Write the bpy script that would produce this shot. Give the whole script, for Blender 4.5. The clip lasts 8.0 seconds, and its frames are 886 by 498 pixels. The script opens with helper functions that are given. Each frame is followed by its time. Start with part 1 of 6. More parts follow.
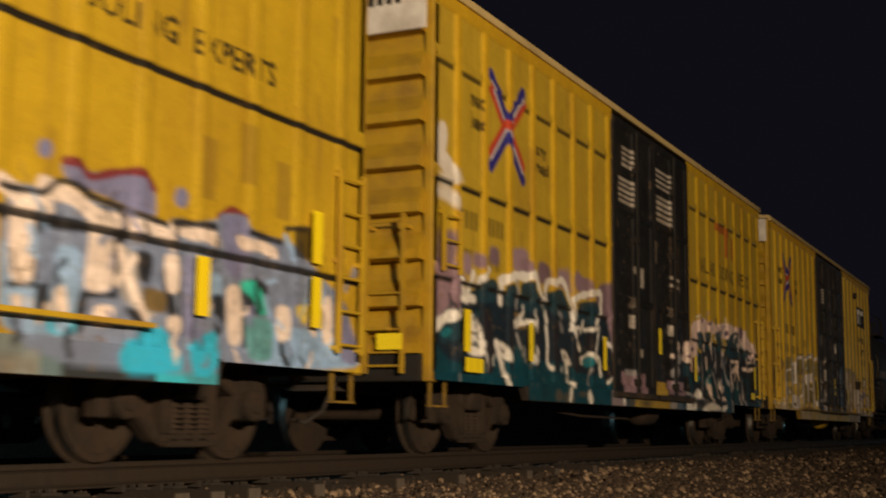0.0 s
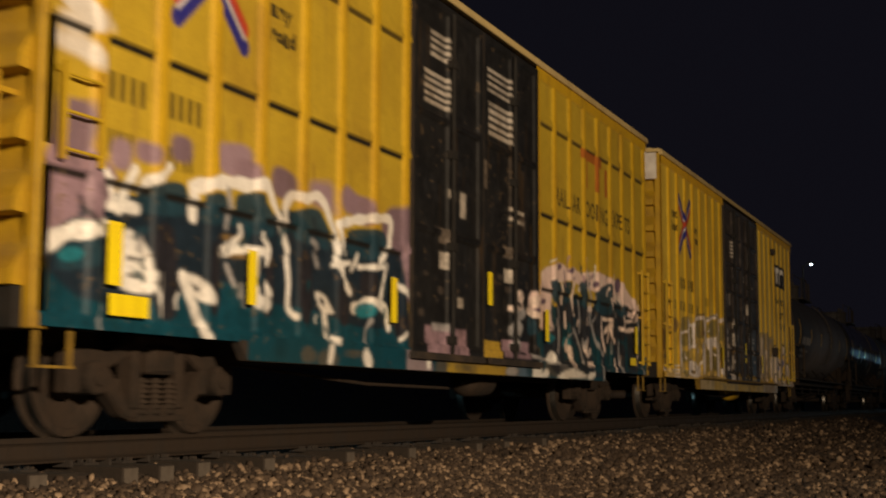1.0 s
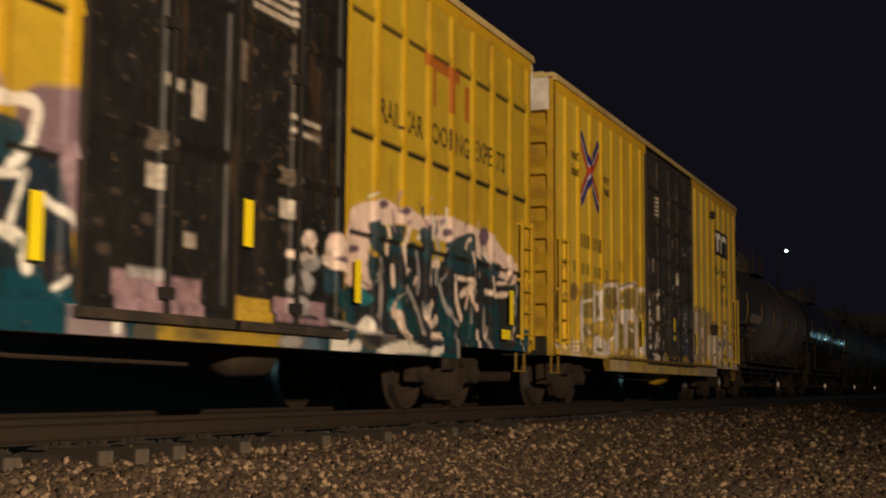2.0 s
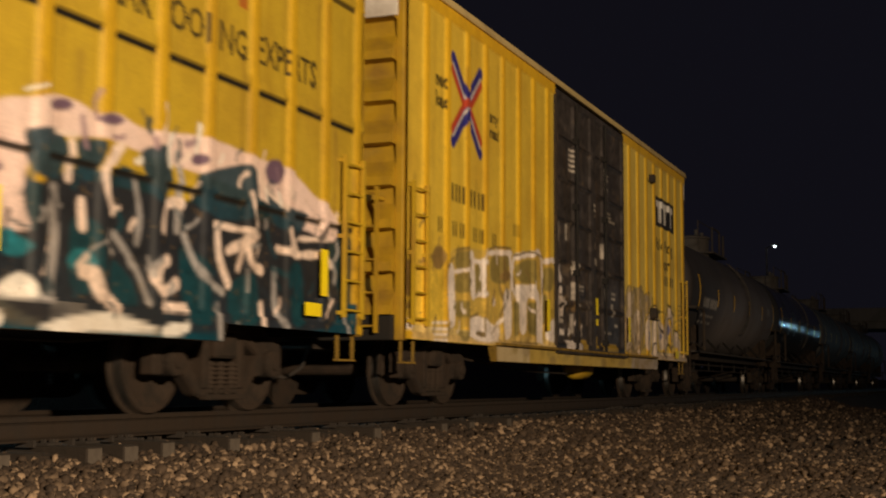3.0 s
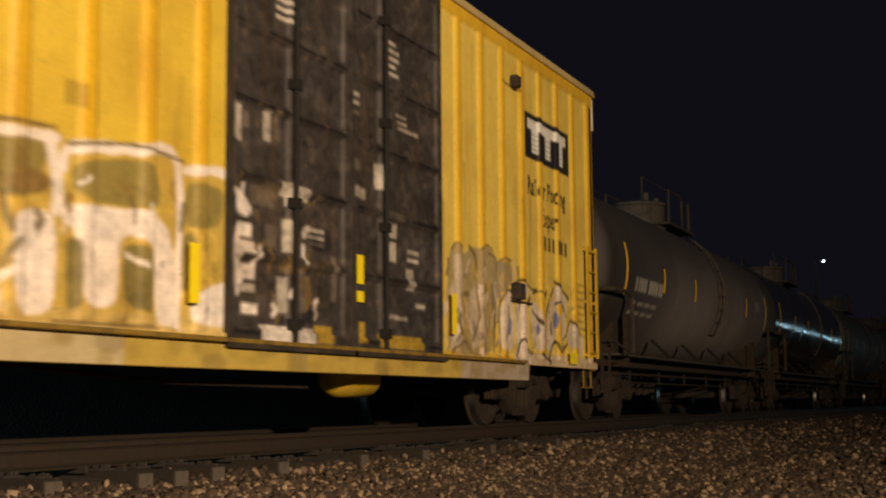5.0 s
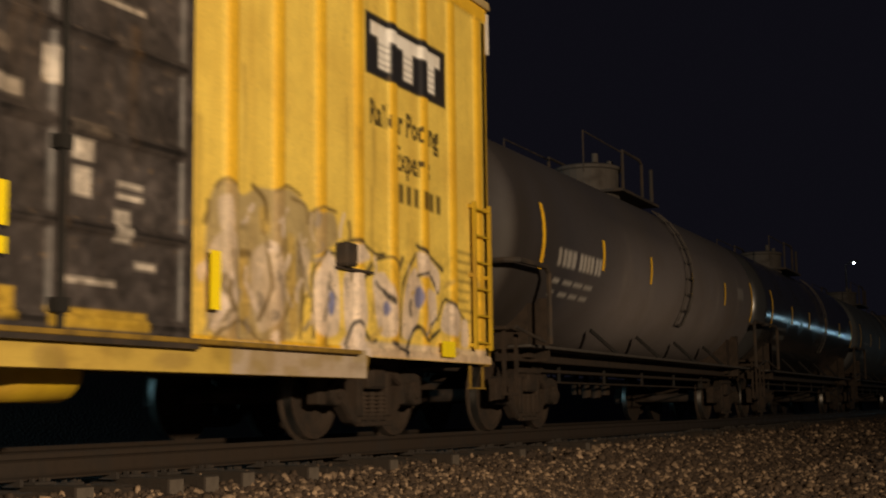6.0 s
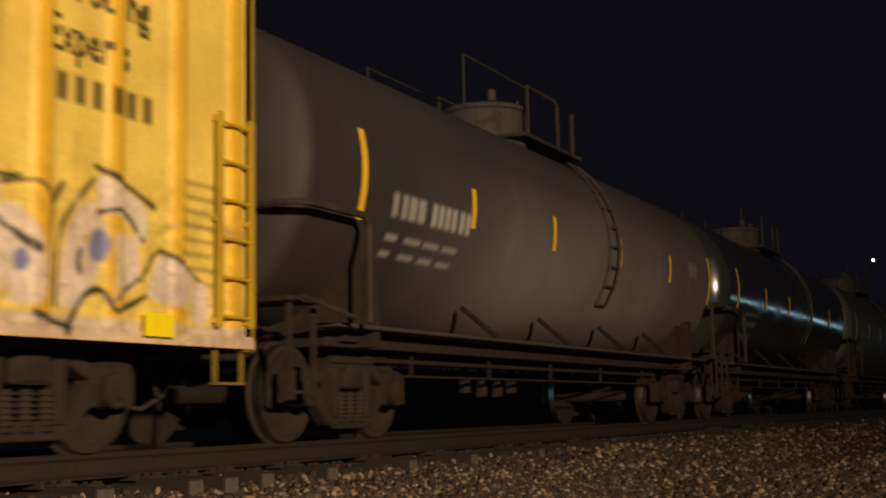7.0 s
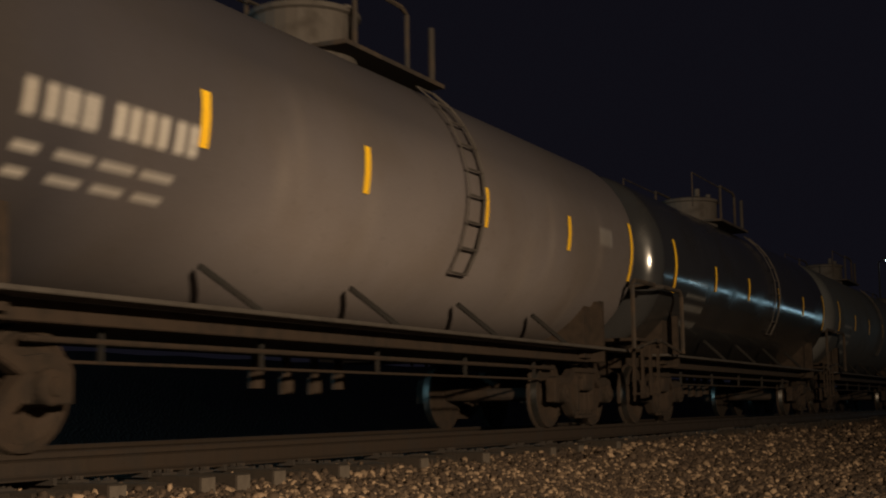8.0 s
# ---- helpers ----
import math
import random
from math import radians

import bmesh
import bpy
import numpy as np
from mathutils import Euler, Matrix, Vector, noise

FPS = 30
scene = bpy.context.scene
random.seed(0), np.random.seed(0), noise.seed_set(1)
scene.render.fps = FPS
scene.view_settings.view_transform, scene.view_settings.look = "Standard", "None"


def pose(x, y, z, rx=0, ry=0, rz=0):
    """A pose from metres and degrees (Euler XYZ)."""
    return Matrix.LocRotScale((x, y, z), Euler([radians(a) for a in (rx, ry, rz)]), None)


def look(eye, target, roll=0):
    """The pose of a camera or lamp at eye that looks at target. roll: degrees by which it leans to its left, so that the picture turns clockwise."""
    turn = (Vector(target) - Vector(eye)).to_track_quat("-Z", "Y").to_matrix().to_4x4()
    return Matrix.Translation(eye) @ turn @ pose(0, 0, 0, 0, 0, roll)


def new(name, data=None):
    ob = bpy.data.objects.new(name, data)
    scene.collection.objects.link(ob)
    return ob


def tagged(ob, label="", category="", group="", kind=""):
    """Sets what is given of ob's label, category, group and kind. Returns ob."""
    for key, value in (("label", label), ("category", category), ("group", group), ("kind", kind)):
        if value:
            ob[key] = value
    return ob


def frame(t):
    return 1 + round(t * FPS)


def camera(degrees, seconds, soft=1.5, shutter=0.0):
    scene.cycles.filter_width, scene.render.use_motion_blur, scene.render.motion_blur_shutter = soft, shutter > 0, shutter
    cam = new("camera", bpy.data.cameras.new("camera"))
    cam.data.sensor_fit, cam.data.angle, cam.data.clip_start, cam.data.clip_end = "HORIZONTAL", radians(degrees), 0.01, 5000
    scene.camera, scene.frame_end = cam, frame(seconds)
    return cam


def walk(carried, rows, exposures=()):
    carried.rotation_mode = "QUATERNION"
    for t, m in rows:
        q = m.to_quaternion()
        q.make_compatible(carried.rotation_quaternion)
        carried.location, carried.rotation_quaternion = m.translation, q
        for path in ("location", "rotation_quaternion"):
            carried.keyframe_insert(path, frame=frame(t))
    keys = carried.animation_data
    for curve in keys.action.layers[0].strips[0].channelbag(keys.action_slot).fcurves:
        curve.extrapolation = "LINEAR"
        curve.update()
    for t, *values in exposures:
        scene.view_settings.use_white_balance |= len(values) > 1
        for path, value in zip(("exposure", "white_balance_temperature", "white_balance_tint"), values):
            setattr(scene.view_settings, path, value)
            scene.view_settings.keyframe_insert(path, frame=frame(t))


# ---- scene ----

# Metres. z = 0 is the top of the rails, y runs along the track, x across it; the camera stands at x = 0, y = 0.
EYE = 0.28
TRACK_X = -7.55
cam = camera(37.4, 8.0, soft=2.0, shutter=0.45)
# seconds, yaw to the left, pitch, roll
TURNS = [(0.0, 25.54, 7.81, 0.46), (0.5, 24.21, 7.25, 0.26), (1.0, 23.34, 6.69, 0.24), (2.5, 22.04, 5.88, 0.46), (3.0, 21.84, 5.85, 0.29),
         (3.5, 21.92, 6.04, 0.07), (4.0, 22.38, 6.34, -0.18), (5.5, 24.54, 6.91, -0.58), (6.0, 25.06, 6.98, -0.74), (6.5, 25.41, 6.99, -0.89),
         (7.0, 25.83, 6.99, -1.06), (7.5, 26.11, 6.94, -1.01), (8.0, 26.38, 6.93, -0.75)]
walk(cam, [(t, pose(0, 0, EYE, 0, 0, yaw) @ pose(0, 0, 0, 90 + pitch) @ pose(0, 0, 0, 0, 0, roll)) for t, yaw, pitch, roll in TURNS],
     exposures=[(0.0, -0.12), (1.0, -0.08), (2.5, 0.0), (4.0, 0.0), (5.5, -0.12), (6.5, -0.26), (7.5, -0.24), (8.0, -0.08)])

# ---------------------------------------------------------------- night sky and lamps
world = bpy.data.worlds.new("night")
scene.world = world
world.use_nodes = True
world.node_tree.nodes["Background"].inputs[0].default_value = (0.30, 0.28, 0.45, 1)
world.node_tree.nodes["Background"].inputs[1].default_value = 0.016


def lamp(name, place, aim, power, colour, size=0.6, kind="AREA"):
    data = bpy.data.lights.new(name, kind)
    data.energy, data.color = power, colour
    if kind == "AREA":
        data.shape, data.size = "DISK", size
    else:
        data.shadow_soft_size = size
    ob = new(name, data)
    ob.matrix_world = look(place, aim)
    return ob


# the warm yard floodlight behind the camera, and the cool one far along the line
lamp("yard_floodlight", (11.5, -4.5, 4.9), (-7, 16, 1.5), 6600, (1.0, 0.75, 0.49), 0.6)
lamp("far_side_floodlight", (-30, 4, 5.5), (-8, 13, 0.3), 750, (0.42, 0.85, 1.0), 0.5)
# a row of low cool lamps beside the yard, out of view
for k, y in enumerate((72, 90, 112, 138, 168)):
    lamp("cool_yard_lamp", (8, y, 2.3 + 0.3 * k), (-7, y - 45 + 2 * k, 2.3), 19 + 7 * k, (0.50, 0.85, 1.0), 0.28)

# ---------------------------------------------------------------- materials


def material(name):
    m = bpy.data.materials.new(name)
    m.use_nodes = True
    return m, m.node_tree.nodes, m.node_tree.links, m.node_tree.nodes["Principled BSDF"]


def mix_node(nodes, links, fac, a, b, blend="MIX"):
    n = nodes.new("ShaderNodeMix")
    n.data_type, n.blend_type = "RGBA", blend
    for sock, v in ((n.inputs[0], fac), (n.inputs[6], a), (n.inputs[7], b)):
        if isinstance(v, bpy.types.NodeSocket):
            links.new(v, sock)
        else:
            sock.default_value = v if not isinstance(v, tuple) else (*v[:3], 1)
    return n.outputs[2]


def noise_node(nodes, links, scale, detail=4, stretch=(1, 1, 1), coords="Object"):
    tc, mp, n = nodes.new("ShaderNodeTexCoord"), nodes.new("ShaderNodeMapping"), nodes.new("ShaderNodeTexNoise")
    mp.inputs["Scale"].default_value = stretch
    links.new(tc.outputs[coords], mp.inputs[0])
    links.new(mp.outputs[0], n.inputs["Vector"])
    n.inputs["Scale"].default_value, n.inputs["Detail"].default_value = scale, detail
    return n.outputs["Fac"]


def ramp_node(nodes, links, fac, lo, hi):
    n = nodes.new("ShaderNodeMapRange")
    links.new(fac, n.inputs[0])
    n.inputs[1].default_value, n.inputs[2].default_value = lo, hi
    return n.outputs[0]


def weathered(name, colour, second, rough=0.6, metal=0.0, scale=3.0, grain=60.0, bump=0.15, stretch=(1, 1, 1), attribute="", streaks=1.0):
    """Paint, rust or dirt in two tones, with fine grain and relief."""
    m, nodes, links, bsdf = material(name)
    base = (*colour, 1)
    if attribute:
        at = nodes.new("ShaderNodeAttribute")
        at.attribute_name = attribute
        base = at.outputs["Color"]
    big = ramp_node(nodes, links, noise_node(nodes, links, scale, 6, stretch), 0.45, 0.75)
    streak = ramp_node(nodes, links, noise_node(nodes, links, scale * 2.2, 5, (stretch[0], stretch[1] * 2, stretch[2] * 0.12)), 0.5, 0.8)
    fine = noise_node(nodes, links, grain, 3)
    st = nodes.new("ShaderNodeMath")
    st.operation = "MULTIPLY"
    links.new(streak, st.inputs[0])
    st.inputs[1].default_value = (0.45 if attribute else 0.35) * streaks
    if attribute:
        c = mix_node(nodes, links, big, base, mix_node(nodes, links, 1.0, base, (0.80, 0.74, 0.66), "MULTIPLY"))
        c = mix_node(nodes, links, st.outputs[0], c, mix_node(nodes, links, 1.0, c, (0.62, 0.52, 0.42), "MULTIPLY"))
        # dust specks spread at random
        overlay = ramp_node(nodes, links, noise_node(nodes, links, 9.0, 6), 0.62, 0.78)
        du = nodes.new("ShaderNodeMath")
        du.operation = "MULTIPLY"
        links.new(overlay, du.inputs[0])
        du.inputs[1].default_value = 0.30
        c = mix_node(nodes, links, du.outputs[0], c, (*second, 1))
    else:
        c = mix_node(nodes, links, big, base, (*second, 1))
        c = mix_node(nodes, links, st.outputs[0], c, (second[0] * 0.6, second[1] * 0.55, second[2] * 0.5))
    g = ramp_node(nodes, links, fine, 0.2, 0.8)
    gray = nodes.new("ShaderNodeMapRange")
    links.new(g, gray.inputs[0])
    gray.inputs[3].default_value, gray.inputs[4].default_value = 0.86, 1.06
    c = mix_node(nodes, links, 1.0, c, gray.outputs[0], "MULTIPLY")
    links.new(c, bsdf.inputs["Base Color"])
    bsdf.inputs["Metallic"].default_value = metal
    rr = nodes.new("ShaderNodeMapRange")
    links.new(big, rr.inputs[0])
    rr.inputs[3].default_value, rr.inputs[4].default_value = rough, min(1.0, rough + 0.2)
    links.new(rr.outputs[0], bsdf.inputs["Roughness"])
    bp = nodes.new("ShaderNodeBump")
    bp.inputs["Strength"].default_value, bp.inputs["Distance"].default_value = bump, 0.01
    links.new(fine, bp.inputs["Height"])
    links.new(bp.outputs[0], bsdf.inputs["Normal"])
    return m


YELLOW = (0.56, 0.375, 0.018)
MAT = {
    # worn yellow, darkened: the shade on car ends is put into the colour
    "end_yellow": weathered("shaded_yellow_end_steel", (0.47, 0.29, 0.012), (0.26, 0.15, 0.02), 0.6, 0, 2.2, 40, 0.12),
    "roof": weathered("pale_dusty_roof", (0.60, 0.46, 0.20), (0.40, 0.30, 0.13), 0.7, 0, 1.5, 40, 0.1),
    "soot": weathered("sooty_black_iron", (0.009, 0.008, 0.007), (0.016, 0.012, 0.010), 0.8, 0, 4, 60, 0.2),
    "yellow": weathered("yellow_car_paint", YELLOW, (0.42, 0.25, 0.03), 0.5, 0, 1.4, 40, 0.08),
    "painted": weathered("painted_side", YELLOW, (0.30, 0.19, 0.05), 0.5, 0, 0.9, 40, 0.08, attribute="paint"),
    "worn_yellow": weathered("grimy_yellow_steel", (0.26, 0.16, 0.02), (0.07, 0.045, 0.016), 0.7, 0, 5, 50, 0.2),
    "black": weathered("black_door_paint", (0.020, 0.018, 0.018), (0.04, 0.03, 0.024), 0.5, 0, 1.6, 50, 0.1, attribute="paint"),
    "dark": weathered("underframe_black", (0.025, 0.02, 0.017), (0.06, 0.04, 0.025), 0.8, 0, 4, 60, 0.3),
    "rust": weathered("rusty_truck_steel", (0.029, 0.017, 0.0095), (0.012, 0.008, 0.005), 0.85, 0, 6, 70, 0.6),
    "rail": weathered("rusty_rail_side", (0.024, 0.015, 0.009), (0.014, 0.009, 0.006), 0.7, 0, 3, 50, 0.3),
    "tread": weathered("polished_wheel_tread", (0.45, 0.43, 0.40), (0.25, 0.22, 0.2), 0.3, 1.0, 6, 60, 0.1),
    "tie": weathered("weathered_tie_end", (0.10, 0.082, 0.065), (0.05, 0.038, 0.03), 0.9, 0, 6, 40, 0.6),
    "old_tie": weathered("creosoted_tie_wood", (0.022, 0.015, 0.010), (0.012, 0.009, 0.006), 0.9, 0, 6, 40, 0.6),
    "strip": weathered("yellow_reflective_tape", (1.0, 0.80, 0.01), (0.95, 0.72, 0.01), 0.5, 0, 3, 50, 0.02),
    "amber": weathered("amber_reflective_tape", (1.0, 0.60, 0.02), (0.9, 0.5, 0.02), 0.5, 0, 3, 50, 0.02),
    "white": weathered("white_paint", (0.78, 0.74, 0.68), (0.5, 0.45, 0.4), 0.5, 0, 3, 50, 0.05),
    "tank": weathered("dusty_grey_tank_paint", (0.115, 0.105, 0.10), (0.050, 0.042, 0.037), 0.68, 0, 0.7, 50, 0.06, attribute="paint", streaks=0.12),
    "tank_gloss": weathered("glossy_black_tank_paint", (0.03, 0.032, 0.035), (0.05, 0.045, 0.04), 0.14, 0, 0.9, 50, 0.02, attribute="paint"),
    "tank_iron": weathered("sooty_tank_fittings", (0.060, 0.052, 0.046), (0.035, 0.029, 0.025), 0.8, 0, 4, 60, 0.2),
    "grey_steel": weathered("galvanised_steel", (0.16, 0.15, 0.14), (0.08, 0.07, 0.06), 0.6, 0.3, 4, 60, 0.2),
    "concrete": weathered("grey_concrete", (0.25, 0.23, 0.21), (0.14, 0.13, 0.12), 0.9, 0, 0.6, 20, 0.3),
    "foliage": weathered("dark_foliage", (0.05, 0.065, 0.03), (0.03, 0.04, 0.02), 0.8, 0, 2, 20, 0.3),
    "bark": weathered("tree_bark", (0.09, 0.07, 0.05), (0.05, 0.04, 0.03), 0.9, 0, 3, 20, 0.5),
}


def stone_material():
    m, nodes, links, bsdf = material("crushed_ballast_stone")
    geo = nodes.new("ShaderNodeNewGeometry")
    r = nodes.new("ShaderNodeValToRGB")
    r.color_ramp.elements[0].color, r.color_ramp.elements[1].color = (0.026, 0.016, 0.010, 1), (0.32, 0.225, 0.145, 1)
    e = r.color_ramp.elements.new(0.7)
    e.color = (0.068, 0.044, 0.027, 1)
    links.new(geo.outputs["Random Per Island"], r.inputs[0])
    fine = noise_node(nodes, links, 45, 4)
    g = nodes.new("ShaderNodeMapRange")
    links.new(fine, g.inputs[0])
    g.inputs[3].default_value, g.inputs[4].default_value = 0.6, 1.3
    links.new(mix_node(nodes, links, 1.0, r.outputs[0], g.outputs[0], "MULTIPLY"), bsdf.inputs["Base Color"])
    bsdf.inputs["Roughness"].default_value = 0.85
    return m


def ground_material():
    m, nodes, links, bsdf = material("gravel_ground")
    tc = nodes.new("ShaderNodeTexCoord")
    v = nodes.new("ShaderNodeTexVoronoi")
    v.inputs["Scale"].default_value = 16
    links.new(tc.outputs["Object"], v.inputs["Vector"])
    r = nodes.new("ShaderNodeValToRGB")
    r.color_ramp.elements[0].color, r.color_ramp.elements[1].color = (0.018, 0.011, 0.008, 1), (0.075, 0.050, 0.033, 1)
    links.new(v.outputs["Color"], r.inputs[0])
    big = noise_node(nodes, links, 0.35, 5)
    g = nodes.new("ShaderNodeMapRange")
    links.new(big, g.inputs[0])
    g.inputs[3].default_value, g.inputs[4].default_value = 0.55, 1.3
    links.new(mix_node(nodes, links, 1.0, r.outputs[0], g.outputs[0], "MULTIPLY"), bsdf.inputs["Base Color"])
    bp = nodes.new("ShaderNodeBump")
    bp.inputs["Strength"].default_value, bp.inputs["Distance"].default_value = 0.9, 0.03
    links.new(v.outputs["Distance"], bp.inputs["Height"])
    links.new(bp.outputs[0], bsdf.inputs["Normal"])
    bsdf.inputs["Roughness"].default_value = 0.9
    return m


def glow(name, colour, strength):
    m, nodes, links, bsdf = material(name)
    bsdf.inputs["Base Color"].default_value = (*colour, 1)
    bsdf.inputs["Emission Color"].default_value = (*colour, 1)
    bsdf.inputs["Emission Strength"].default_value = strength
    return m


MAT["stone"], MAT["ground"], MAT["glow"] = stone_material(), ground_material(), glow("lamp_glow", (0.75, 0.92, 1.0), 11)

# ---------------------------------------------------------------- mesh helpers


def part(name, bm, mat, parent=None, label="", smooth=False):
    me = bpy.data.meshes.new(name)
    bm.to_mesh(me)
    bm.free()
    me.materials.append(MAT[mat] if isinstance(mat, str) else mat)
    if smooth:
        me.shade_smooth()
    ob = new(name, me)
    ob.parent = parent
    if label:
        ob["label"] = label
    return ob


def shared(name, me, parent, x=0, y=0, z=0, rx=0, ry=0, rz=0):
    """Another object on the same mesh."""
    ob = new(name, me)
    ob.parent = parent
    ob.matrix_basis = pose(x, y, z, rx, ry, rz)
    return ob


def add_box(bm, x0, x1, y0, y1, z0, z1, bevel=0.0):
    r = bmesh.ops.create_cube(bm, size=1.0, matrix=Matrix.Translation(((x0 + x1) / 2, (y0 + y1) / 2, (z0 + z1) / 2)) @ Matrix.Diagonal((x1 - x0, y1 - y0, z1 - z0, 1)))
    if bevel:
        edges = list({e for v in r["verts"] for e in v.link_edges})
        bmesh.ops.bevel(bm, geom=edges, offset=bevel, segments=1, affect="EDGES")


def box(x0, x1, y0, y1, z0, z1, bevel=0.0):
    bm = bmesh.new()
    add_box(bm, x0, x1, y0, y1, z0, z1, bevel)
    return bm


def add_rod(bm, a, b, r, n=8, r2=None):
    a, b = Vector(a), Vector(b)
    d = b - a
    m = Matrix.Translation((a + b) / 2) @ d.to_track_quat("Z", "Y").to_matrix().to_4x4()
    bmesh.ops.create_cone(bm, cap_ends=True, segments=n, radius1=r, radius2=r if r2 is None else r2, depth=d.length, matrix=m)


def rod(a, b, r, n=8, r2=None):
    bm = bmesh.new()
    add_rod(bm, a, b, r, n, r2)
    return bm


def add_path(bm, pts, r, n=6):
    """A bent round bar through the points, as one closed tube."""
    pts = [Vector(p) for p in pts]
    rings, side = [], None
    for i, p in enumerate(pts):
        d = (pts[min(i + 1, len(pts) - 1)] - pts[max(i - 1, 0)]).normalized()
        if side is None:
            side = d.orthogonal().normalized()
        side = (side - d * side.dot(d)).normalized()
        up = d.cross(side)
        rings.append([bm.verts.new(p + (side * math.cos(6.2832 * k / n) + up * math.sin(6.2832 * k / n)) * r) for k in range(n)])
    for a, b in zip(rings, rings[1:]):
        for k in range(n):
            bm.faces.new((a[k], a[(k + 1) % n], b[(k + 1) % n], b[k]))
    bm.faces.new(rings[0][::-1]), bm.faces.new(rings[-1])


def lathe(profile, n, axis="x"):
    """A body of revolution: profile of (along, radius)."""
    bm = bmesh.new()
    rings = []
    for a, r in profile:
        ring = []
        for i in range(n):
            c, s = math.cos(2 * math.pi * i / n), math.sin(2 * math.pi * i / n)
            ring.append(bm.verts.new((a, r * c, r * s) if axis == "x" else ((r * c, a, r * s) if axis == "y" else (r * c, r * s, a))))
        rings.append(ring)
    for p, q in zip(rings, rings[1:]):
        for i in range(n):
            bm.faces.new((p[i], p[(i + 1) % n], q[(i + 1) % n], q[i]))
    bm.faces.new(rings[0])
    bm.faces.new(rings[-1])
    bmesh.ops.recalc_face_normals(bm, faces=bm.faces)
    return bm


def slab(outline, x0, x1, bevel=0.0):
    """A plate of the outline (y, z), from x0 to x1."""
    bm = bmesh.new()
    f = bm.faces.new([bm.verts.new((x0, y, z)) for y, z in outline])
    r = bmesh.ops.extrude_face_region(bm, geom=[f])
    bmesh.ops.translate(bm, verts=[v for v in r["geom"] if isinstance(v, bmesh.types.BMVert)], vec=(x1 - x0, 0, 0))
    bmesh.ops.recalc_face_normals(bm, faces=bm.faces)
    if bevel:
        bmesh.ops.bevel(bm, geom=list(bm.edges), offset=bevel, segments=2, affect="EDGES")
    return bm


def thing(name, label, category, group=""):
    return tagged(new(name), label, category, group)


# ---------------------------------------------------------------- lettering and spray paint on sheets of metal


def letter_triangles(text, size, u, z, squeeze=1.0):
    """The triangles of a word in the built-in font, its lower left corner at (u, z)."""
    cu = bpy.data.curves.new("word", "FONT")
    cu.body, cu.size, cu.resolution_u = text, size, 2
    ob = bpy.data.objects.new("word", cu)
    scene.collection.objects.link(ob)
    me = bpy.data.meshes.new_from_object(ob.evaluated_get(bpy.context.evaluated_depsgraph_get()))
    me.calc_loop_triangles()
    tris = [[(me.vertices[i].co.x * squeeze + u, me.vertices[i].co.y + z) for i in t.vertices] for t in me.loop_triangles]
    bpy.data.objects.remove(ob)
    bpy.data.curves.remove(cu)
    bpy.data.meshes.remove(me)
    return tris


